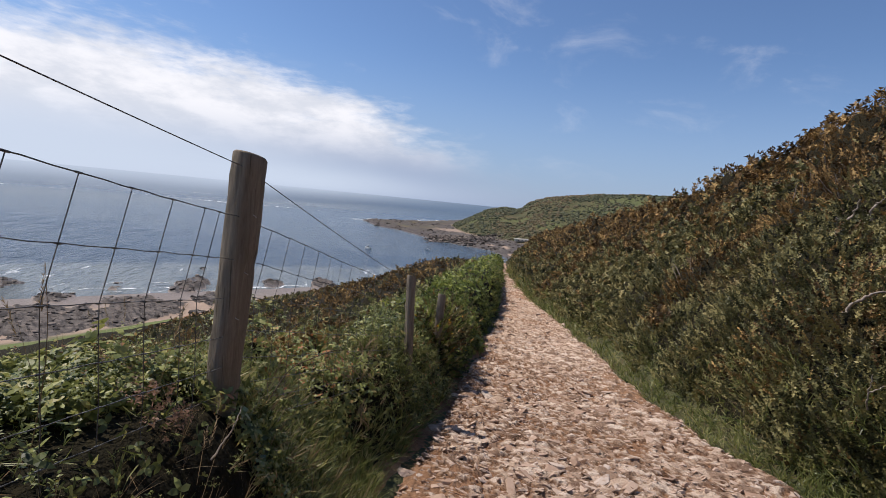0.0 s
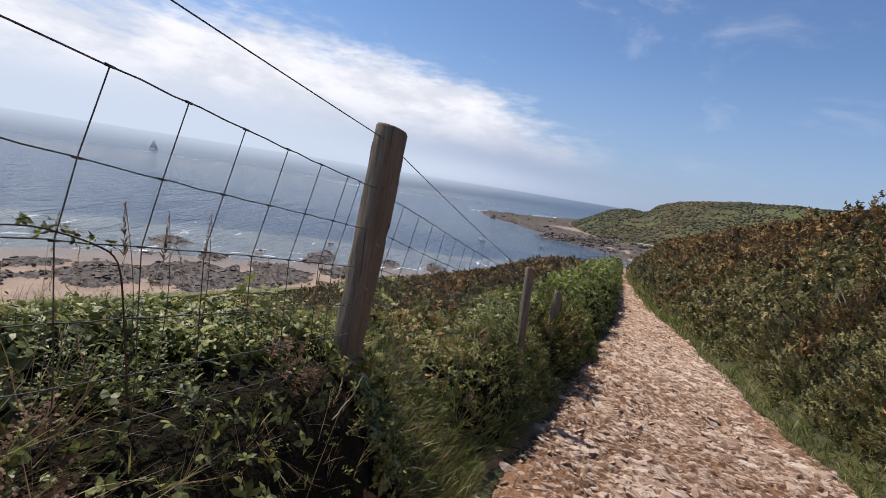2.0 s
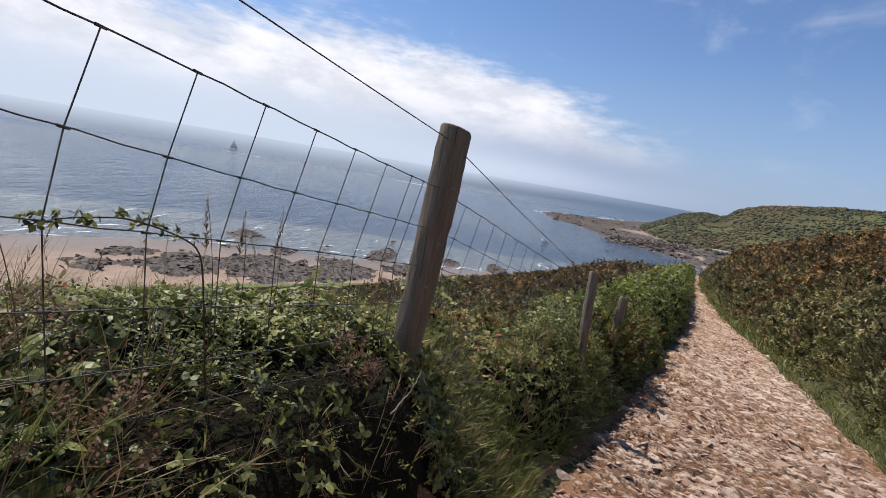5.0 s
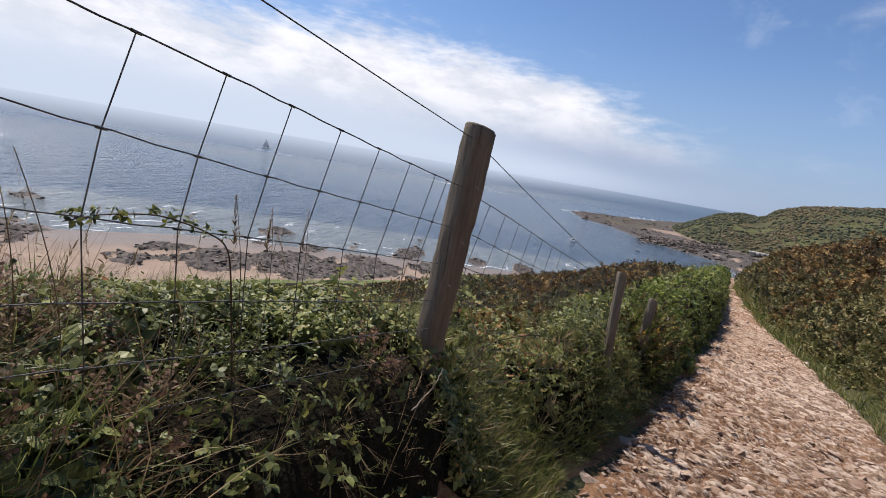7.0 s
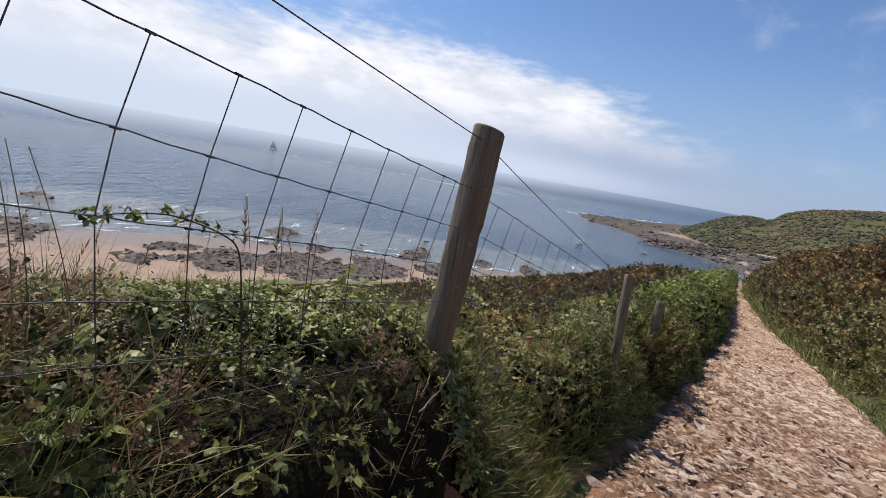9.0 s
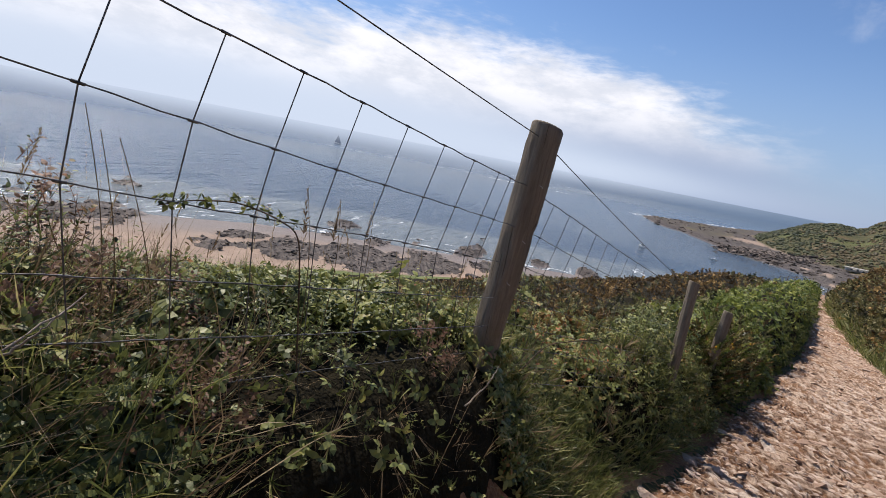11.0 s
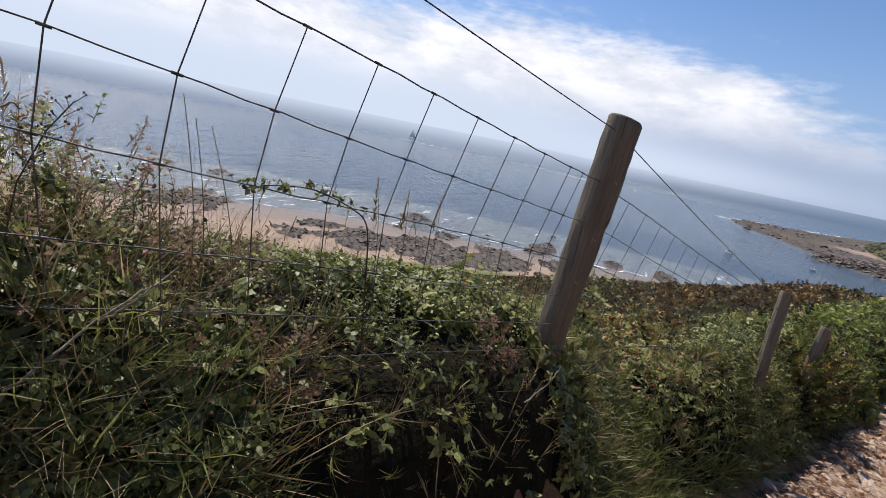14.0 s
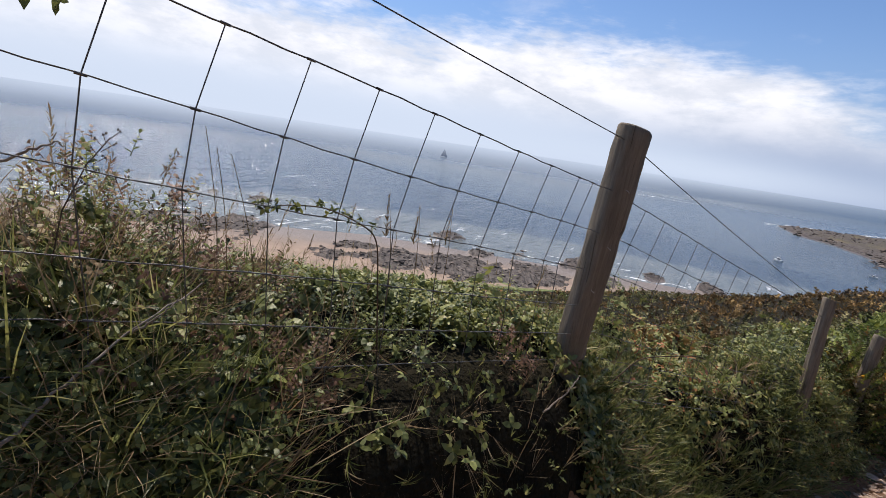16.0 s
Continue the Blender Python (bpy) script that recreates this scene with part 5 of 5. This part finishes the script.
def plume_grass(at, tip, size, seed):
    at, tip = np.array(at), np.array(tip)
    top = thing("seeding_grass", tuple(at), "tall dry grass stalk with a feathery seed head", "grass", "seeding grasses at the fence")
    t = np.linspace(0, 1, 12)[:, None]
    part("stalk", tubes_mesh("stalk", [((tip - at) * t + np.array([0.0, 0.02, 0]) * np.sin(3.1 * t), 0.0013, 0.5)], STRAW, 5), top)
    g = rand(seed)
    pos, axis, sz = [], [], []
    for k in range(64):
        f = g.uniform(0, 1)
        pos.append((tip - at) * (1 - 0.26 * f))
        axis.append(np.array([g.normal(0, 0.32), g.normal(0, 0.32), 1.1]))
        sz.append(0.5 * size * (0.35 + 0.65 * f) * g.uniform(0.6, 1.1))
    v, f = set_out([joined([(turned(leaf(1.0, 0.16, 0.05, 0.1)[0], 0, -1.35, 0), leaf(1.0, 0.16)[1])])], np.array(pos), np.array(axis), np.array(sz), seed)
    part("seed_head", mesh_of("seed_head", v, f, STRAW, flat=True), top, "feathery straw-coloured seed head")


for k, (b, t, s0) in enumerate((((-0.95, 0.66, 0.80), (-0.95, 0.638, 1.245), 0.05), ((-0.95, 0.72, 0.80), (-0.95, 0.738, 1.215), 0.05), ((-0.95, 0.82, 0.78), (-0.95, 0.85, 1.215), 0.04), ((-0.97, 0.23, 0.85), (-0.95, 0.205, 1.36), 0.012), ((-0.96, 0.245, 0.85), (-0.95, 0.227, 1.32), 0.012), ((-0.97, 0.33, 0.84), (-0.95, 0.255, 1.31), 0.014))):
    plume_grass(b, t, s0, 320 + k)

# a dead umbel on its stalk
umbel = thing("dead_umbel", (-0.91, -0.02, 0.9), "dead dark flower stalk with small branching heads", "dried flower")
runs = [(np.array([[0, -0.03, 0], [0.0, -0.02, 0.18], [-0.004, 0.0, 0.29], [-0.012, 0.035, 0.37], [-0.018, 0.07, 0.42]]), 0.0016, 0.6)]
heads = []
for k in range(16):
    q = k / 15
    p = np.array([-0.006 - 0.012 * q, 0.008 + 0.06 * q, 0.305 + 0.112 * q])
    d = np.array([0.010 * math.cos(k * 2.2), 0.019 * math.sin(k * 2.2 + 0.4), 0.010 + 0.006 * q])
    runs.append((np.array([p, p + 0.6 * d, p + d]), 0.0007, 0.7))
    heads += [p + d, p + d + np.array([0.002, 0.004 * (-1) ** k, 0.003])]
part("stalk", tubes_mesh("stalk", runs, STEM, 5), umbel)
v, f = set_out([rubble(210, 0.9)], np.array(heads), np.tile([[0, 0, 1.0]], (32, 1)), np.full(32, 0.0026), 211)
part("seed_head", mesh_of("seed_head", v, f, STEM, flat=True), umbel, "small dark seed heads", kind="stuff")


def dead_wood(name, runs, label, mat=DEAD_TWIG):
    """A fallen or standing dead branch: bent, tapering limbs."""
    base = np.array(runs[0][0][0], float)
    out = []
    for n, (pts, radius) in enumerate(runs):
        pts = np.array(pts, float)
        t, k = np.linspace(0, 1, 18), np.linspace(0, 1, len(pts))
        p = np.stack([np.interp(t, k, pts[:, c]) for c in range(3)], -1)
        p[1:-1] += rand(500 + n).normal(0, radius * 0.5, p[1:-1].shape)
        out.append((p - base, radius, 0.35))
    ob = new(name, tubes_mesh(name, out, mat, 7))
    ob.location = base
    return tagged(ob, label, "branch")


dead_wood("dead_branch", [(((-0.70, -0.10, 0.88), (-0.721, -0.057, 0.916), (-0.741, -0.021, 0.945), (-0.77, 0.05, 1.0), (-0.80, 0.122, 1.04), (-0.84, 0.19, 1.07)), 0.0036), (((-0.775, 0.07, 1.01), (-0.76, 0.11, 1.04), (-0.765, 0.14, 1.07)), 0.0025)], "pale dead branch lying through the brambles")
dead_wood("dead_twig", [(((-0.86, 0.43, 0.66), (-0.81, 0.475, 0.644), (-0.73, 0.545, 0.605), (-0.716, 0.56, 0.599), (-0.735, 0.60, 0.65), (-0.755, 0.652, 0.714)), 0.0017)], "thin bent straw-coloured twig in the bank")
dead_wood("dead_twig", [(((-0.86, -0.10, 1.27), (-0.82, -0.05, 1.30), (-0.825, -0.02, 1.315), (-0.83, -0.01, 1.31)), 0.0025)], "dark broken twig against the wire")
dead_wood("dead_twig", [(((-0.72, 1.15, 0.62), (-0.70, 1.22, 0.68), (-0.72, 1.30, 0.72)), 0.003), (((-0.70, 1.22, 0.68), (-0.68, 1.2, 0.72)), 0.002)], "pale dead twig at the foot of the post")
dead_wood("dead_branch", [(((4.35, 7.2, 1.15), (4.40, 7.2, 1.45), (4.55, 7.1, 1.75), (4.58, 7.05, 1.98)), 0.026), (((4.46, 7.15, 1.55), (4.38, 7.1, 1.68), (4.34, 7.05, 1.72)), 0.016)], "bleached dead gorse limb standing in the thicket")
dead_wood("dead_branch", [(((4.70, 7.0, 1.2), (4.66, 6.9, 1.6), (4.62, 6.85, 1.9), (4.70, 6.8, 2.0)), 0.024), (((4.64, 6.88, 1.72), (4.76, 6.8, 1.6), (4.84, 6.75, 1.55)), 0.014)], "bleached forked dead gorse limb in the thicket")
dead_wood("dead_branch", [(((3.35, 5.05, 0.72), (3.42, 5.0, 0.86), (3.55, 4.95, 0.97), (3.75, 4.9, 1.02)), 0.017)], "pale bleached log lying on the gorse bank")
dead_wood("dead_branch", [(((3.05, 4.1, 0.1), (3.0, 4.05, 0.25), (2.97, 4.0, 0.42)), 0.008), (((3.0, 4.05, 0.25), (3.1, 4.0, 0.36)), 0.006)], "small pale dead stem low in the gorse")


def dome_bush(name, at, radius, tall, kinds, mats, count, label, category, seed, sprig=(0.1, 0.2), flowers=0):
    """A free-standing bush: a core coloured near-black for shade, shoots all over it, some flowers."""
    g = rand(seed)
    ob = thing(name, at, label, category)
    n = 200
    a, b = g.uniform(0, 6.28, n), np.arccos(g.uniform(-0.1, 1, n))
    rows, cols = 8, 16
    bb, aa = np.meshgrid(np.linspace(0.05, 1.7, rows), np.linspace(0, 6.28, cols, endpoint=False), indexing="ij")
    lump = 0.55 * (1 + 0.15 * np.sin(3 * aa + seed) * np.sin(2 * bb))
    part("shaded_inside", mesh_of("shaded_inside", np.stack([radius * lump * np.sin(bb) * np.cos(aa), radius * lump * np.sin(bb) * np.sin(aa), tall * lump * np.cos(bb)], -1).reshape(-1, 3), grid_faces(rows, cols, True), THICKET_SHADE), ob)
    for k, (what, mat, share) in enumerate(mats):
        m = int(count * share)
        a, b = g.uniform(0, 6.28, m), np.arccos(g.uniform(-0.15, 1, m))
        q = g.uniform(0.5, 1.0, m) ** 0.7 * (1 + 0.15 * np.sin(3 * a + seed) * np.sin(2 * b))
        d = np.stack([np.sin(b) * np.cos(a), np.sin(b) * np.sin(a), np.cos(b)], -1)
        v, f = set_out(kinds, d * q[:, None] * np.array([radius, radius, tall]), d + g.normal(0, 0.4, d.shape) + np.array([0, 0, 0.4]), g.uniform(*sprig, m), seed + k)
        part(what, mesh_of(what, v, f, mat, flat=True), ob, kind="stuff")
    if flowers:
        a, b = g.uniform(0, 6.28, flowers), np.arccos(g.uniform(0.0, 1, flowers))
        d = np.stack([np.sin(b) * np.cos(a), np.sin(b) * np.sin(a), np.cos(b)], -1)
        v, f = set_out([rubble(215, 0.8)], d * np.array([radius, radius, tall]) * 1.02, d, g.uniform(0.010, 0.02, flowers), seed + 9)
        part("blossom", mesh_of("blossom", v, f, FLOWER, flat=True), ob, "small yellow gorse flowers", kind="stuff")
    return ob


MIX = (("foliage", GORSE, 0.5), ("fresh_foliage", LUSH, 0.32), ("dry_foliage", GORSE_DRY, 0.18))
for x0, y0, r0, h0, seed, fl in ((-0.82, 6.6, 0.45, 0.84, 601, 14), (-0.82, 7.5, 0.45, 0.70, 602, 10), (-1.05, 6.9, 0.45, 0.75, 603, 8), (-0.85, 8.7, 0.5, 0.80, 604, 0), (-0.74, 5.45, 0.32, 0.84, 605, 10), (-0.98, 5.15, 0.32, 0.70, 606, 4), (-0.72, 6.0, 0.38, 0.86, 607, 6)):
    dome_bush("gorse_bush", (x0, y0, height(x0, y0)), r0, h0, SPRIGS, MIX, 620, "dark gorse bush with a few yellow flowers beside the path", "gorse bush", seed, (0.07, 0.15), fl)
dome_bush("dead_fern", (3.05, 9.3, height(3.05, 9.3) + 0.2), 0.22, 0.34, FRONDS, (("dead_frond", GORSE_DRY, 1.0),), 130, "rust-brown dead fern on the gorse bank", "fern", 611, (0.1, 0.2))
# low rounded shrubs standing out of the bank by the fence
SHRUB = (("foliage", BRAMBLE, 1.0),)
for x0, y0, r0, h0, seed in ((-1.35, 2.35, 0.30, 0.62, 621), (-0.95, 3.3, 0.32, 0.42, 623), (-1.5, 3.6, 0.4, 0.55, 624), (-1.05, 0.40, 0.2, 0.36, 627), (-1.2, 1.3, 0.25, 0.42, 628), (-1.02, 3.95, 0.32, 0.80, 630), (-0.90, 5.0, 0.28, 0.84, 633), (-1.1, 2.8, 0.28, 0.5, 634)):
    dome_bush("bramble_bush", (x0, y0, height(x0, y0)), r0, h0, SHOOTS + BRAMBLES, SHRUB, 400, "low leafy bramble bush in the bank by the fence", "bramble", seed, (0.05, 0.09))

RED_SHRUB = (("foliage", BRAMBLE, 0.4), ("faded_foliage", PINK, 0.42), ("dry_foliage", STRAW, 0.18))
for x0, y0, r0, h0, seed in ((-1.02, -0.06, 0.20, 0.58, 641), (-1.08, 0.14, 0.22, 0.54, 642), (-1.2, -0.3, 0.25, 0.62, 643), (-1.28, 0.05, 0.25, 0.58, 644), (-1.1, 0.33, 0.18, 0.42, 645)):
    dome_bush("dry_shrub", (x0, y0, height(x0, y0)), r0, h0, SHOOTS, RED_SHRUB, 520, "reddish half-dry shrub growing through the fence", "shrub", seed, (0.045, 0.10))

# ---- the footpath across the field by the beach ----
t = np.linspace(0, 1, 60)
fx, fy = np.interp(t, [0, 0.3, 0.7, 1], [-45, -52, -63, -80]), np.interp(t, [0, 0.3, 0.7, 1], [48, 65, 84, 122])
fx = fx + 1.2 * np.sin(9 * t)
v = np.stack([np.stack([fx + q, fy + 0.4 * q, land(np.append(fx + q, 300.0), np.append(fy + 0.4 * q, 300.0))[0][:-1] + 0.25], -1) for q in (-0.8, 0.0, 0.8)], 1).reshape(-1, 3)
tagged(new("footpath", mesh_of("footpath", v, grid_faces(60, 3)[:, ::-1], PATH_SOIL)), "worn bare footpath through the grass field above the beach", "path", kind="structure")

# ---- surf and tide lines on the sea ----


def foam_build(n):
    pos = n.where.outputs["Position"]
    lace = n.step(n.noise(n.scaled(pos, 1.0, 0.3, 1.0), 0.16, 7.0, 0.7, 0.5), 0.46, 0.60)
    across = n.add("ShaderNodeAttribute", attribute_name="across").outputs["Fac"]
    white_water = principled(n, n.ramp(n.noise(pos, 0.2, 4.0), [(0.3, (0.62, 0.66, 0.68)), (0.7, (0.86, 0.88, 0.88))]), 0.8)
    return n.add("ShaderNodeMixShader", {0: n.math("MULTIPLY", lace, across), 1: n.add("ShaderNodeBsdfTransparent").outputs[0], 2: white_water}).outputs[0]


SURF = material("surf", foam_build)


def foam_strip(pts, width, seed, rows):
    """A ragged strip of foam along points on the sea: vertices, faces, and how thick it is across."""
    pts = np.array(pts, float)
    t, k = np.linspace(0, 1, rows), np.linspace(0, 1, len(pts))
    c = np.stack([np.interp(t, k, pts[:, 0]), np.interp(t, k, pts[:, 1])], -1)
    way = np.gradient(c, axis=0)
    way /= np.linalg.norm(way, axis=1)[:, None]
    side = np.stack([-way[:, 1], way[:, 0]], -1)
    g = rand(seed)
    w = width * (0.6 + 0.4 * np.sin(t * 9 + g.uniform(0, 6))) * np.sin(math.pi * np.clip(t, 0.02, 0.98)) ** 0.4
    wob = width * 0.5 * np.sin(t * 14 + seed)
    v = np.stack([np.concatenate([c + side * ((q + 0.0) * w + wob)[:, None], np.full((rows, 1), SEA + 0.05)], 1) for q in (-1, -0.3, 0.3, 1)], 1).reshape(-1, 3)
    return v, grid_faces(rows, 4), np.tile([0.0, 1.0, 1.0, 0.0], rows)


strips = [foam_strip(((-1380, 735), (-910, 706), (-720, 930), (-620, 1090), (-370, 985), (-220, 1130)), 16, 1, 160), foam_strip(((-820, 560), (-560, 720), (-330, 800)), 12, 2, 80), foam_strip(((-240, 678), (-222, 712), (-195, 775), (-160, 845), (-118, 960)), 14, 3, 70), foam_strip(((-236, 668), (-222, 664), (-205, 650)), 4, 4, 24)]
g = rand(661)
for k in range(34):
    y0 = g.uniform(-40, 190)
    off = 3 + 42 * g.uniform(0, 1) ** 1.7
    span = g.uniform(8, 30)
    ys = np.linspace(y0, y0 + span, 6)
    strips.append(foam_strip([(-(float(shore_u(q)) + off + 2 * math.sin(q * 0.4)), q) for q in ys], g.uniform(0.8, 2.2), 10 + k, 24))
vs, fs, al, at = [], [], [], 0
for v, f, a in strips:
    vs.append(v)
    fs.append(f + at)
    al.append(a)
    at += len(v)
me = mesh_of("surf", np.concatenate(vs), np.concatenate(fs), SURF)
me.attributes.new("across", "FLOAT", "POINT").data.foreach_set("value", np.concatenate(al))
tagged(new("surf", me), "broken white surf and tide lines on the sea", "water", kind="structure")

# ---- boats ----
HULL = material("white_hull", lambda n: principled(n, n.ramp(n.noise(n.coord, 3.0, 4.0), [(0.3, (0.62, 0.63, 0.63)), (0.7, (0.82, 0.82, 0.80))]), 0.35))
DARK_SAIL = material("dark_sail", lambda n: principled(n, n.ramp(n.noise(n.coord, 0.8, 4.0), [(0.3, (0.10, 0.125, 0.19)), (0.7, (0.17, 0.20, 0.28))]), 0.7))
CABIN = material("tinted_cabin", lambda n: principled(n, n.ramp(n.noise(n.coord, 2.0), [(0.3, (0.05, 0.06, 0.07)), (0.7, (0.12, 0.13, 0.14))]), 0.25))
FOAM = material("wake_foam", lambda n: principled(n, n.ramp(n.noise(n.coord, 0.8, 6.0), [(0.35, (0.45, 0.52, 0.55)), (0.6, (0.85, 0.87, 0.88))]), 0.8))


def hull_mesh(length, beam, depth, name="hull"):
    """A boat's hull, pointed forward, open edge rounded in."""
    t = np.linspace(0, 1, 15)
    half = beam * 0.5 * np.clip(1 - t ** 3.2, 0.02, 1) * (0.86 + 0.14 * np.sin(math.pi * t))
    rows = []
    for z, w in ((-0.35 * depth, 0.25), (0.0, 0.8), (0.55 * depth, 1.0), (depth, 1.02), (depth * 1.02, 0.9)):
        sheer = z + 0.25 * depth * t ** 2 * (z > 0)
        rows.append(np.stack([np.concatenate([half * w, -(half * w)[::-1]]), np.concatenate([t, t[::-1]]) * length - 0.45 * length, np.concatenate([sheer, sheer[::-1]])], -1))
    v = np.concatenate(rows)
    n = len(rows[0])
    faces = [tuple(q) for q in grid_faces(5, n, True)]
    faces.append(tuple(range(4 * n, 5 * n)))
    me = bpy.data.meshes.new(name)
    me.from_pydata(v, [], faces)
    me.materials.append(HULL)
    return me


def block(name, size, at, mat, taper=0.8):
    bm = bmesh.new()
    bmesh.ops.create_cube(bm, size=1)
    for q in bm.verts:
        k = taper if q.co.z > 0 else 1
        q.co = Vector((q.co.x * size[0] * k, q.co.y * size[1] * k, q.co.z * size[2])) + Vector(at)
    bmesh.ops.bevel(bm, geom=bm.edges[:], offset=min(size) * 0.12, segments=2, affect="EDGES")
    return from_bm(name, bm, mat)


def motor_boat(at, turn, length, label):
    ob = thing("motor_boat", (at[0], at[1], SEA), label, "boat", "boats on the bay")
    ob.rotation_euler = (0, 0, radians(turn))
    part("hull", hull_mesh(length, length * 0.34, length * 0.16), ob, "white hull")
    part("cabin", block("cabin", (length * 0.24, length * 0.30, length * 0.17), (0, length * 0.02, length * 0.22), CABIN), ob, "dark glazed cabin")
    part("roof", block("roof", (length * 0.25, length * 0.32, length * 0.03), (0, length * 0.02, length * 0.315), HULL, 0.95), ob)
    part("mast", tubes_mesh("mast", [(np.array([[0, -0.05 * length, 0.3 * length], [0, -0.05 * length, 0.62 * length]]), 0.02 * length * 0.4, 0.6)], HULL, 6), ob)
    return ob


motor_boat((-108.2, 351.0), 60, 6.6, "small white motor boat with a dark cabin at anchor")
motor_boat((-68.0, 387.0), 100, 4.2, "small white open motor boat at anchor in the bay")
speed = motor_boat((-3.5, 376.0), -55, 4.6, "small white speedboat trailing a foaming wake")
t = np.linspace(0, 1, 24)
wx2 = np.stack([np.stack([sgn * (0.5 + 1.6 * t) + 0.3 * np.sin(9 * t), -2 - 24 * t, np.full_like(t, 0.05)], -1) for sgn in (-1, 1)], 1).reshape(-1, 3)
part("wake", mesh_of("wake", wx2, grid_faces(24, 2), FOAM), speed, "white foaming wake")

yacht = thing("sailing_yacht", (-905, 655, SEA), "sailing yacht with dark sails far out on the sea", "sailing boat")
yacht.rotation_euler = (0, 0, radians(-30))
yacht.scale = (1.2, 1.2, 1.2)
part("hull", hull_mesh(13, 3.6, 1.5), yacht, "white hull")
part("mast", tubes_mesh("mast", [(np.array([[0, 1.0, 1.2], [0, 1.0, 17.5]]), 0.12, 0.6)], HULL, 6), yacht)


def sail(name, a, b, c, belly, mat):
    """A bellied three-cornered sail."""
    a, b, c = (np.array(p, float) for p in (a, b, c))
    n = 9
    v = []
    for i in range(n):
        for j in range(n):
            p, q = i / (n - 1), j / (n - 1)
            base = a + (b - a) * q
            v.append(base + (c - base) * p + np.array([belly * math.sin(math.pi * q) * (1 - p) * math.sin(math.pi * min(1, p + 0.3)), 0, 0]))
    me = mesh_of(name, np.array(v), grid_faces(n, n), mat)
    return me


part("mainsail", sail("mainsail", (0, 0.7, 2.6), (0.8, -5.2, 2.6), (0, 0.9, 17.0), 0.9, DARK_SAIL), yacht, "dark blue mainsail")
part("foresail", sail("foresail", (0, 7.0, 1.6), (1.2, 0.6, 2.2), (0, 1.1, 16.0), 1.2, DARK_SAIL), yacht, "dark blue foresail")

# ---- far side of the bay: a pale low building ----
RENDERED = material("weathered_render", lambda n: principled(n, n.ramp(n.noise(n.coord, 0.8, 5.0), [(0.3, (0.34, 0.32, 0.29)), (0.7, (0.50, 0.48, 0.44))]), 0.85))
house = thing("beach_building", (13, 541, height(13, 541)), "low white building behind the far beach", "building")
house.rotation_euler = (0, 0, radians(24))
part("wall", block("wall", (19, 6, 3.0), (0, 0, 1.5), RENDERED, 1.0), house)
part("roof", block("roof", (21, 7, 0.6), (0, 0, 3.2), RENDERED, 0.96), house)
DARK_GLASS = CABIN
for k in range(4):
    part("window", block("window", (1.6, 0.2, 1.2), (-7 + 4.4 * k, -3.02, 1.9), DARK_GLASS, 1.0), house)

# ---- the little fence where the path goes out of sight ----
field_fence = thing("field_fence", (-4, 84, height(-4, 84)), "short row of wooden fence posts where the path dips away", "fence")
post_far = tubes_mesh("post", [(np.array([[0, 0, -0.3], [0, 0, 0.6], [0.01, 0, 1.3]]), 0.06, 0.9)], WOOD, 8)
rail_pts = []
for k in range(7):
    x0, y0 = -6.0 + 0.95 * k, 84.5 - 0.5 * k
    z0 = height(x0, y0) + 1.3 - 0.10 * k
    ob = part("post", post_far, field_fence)
    ob.location = Vector((x0, y0, z0)) - field_fence.location
    rail_pts.append(np.array([x0, y0, z0 + 1.1]) - np.array(field_fence.location))
part("rail", tubes_mesh("rail", [(np.array(rail_pts), 0.03, 1.0)], WOOD, 6), field_fence)
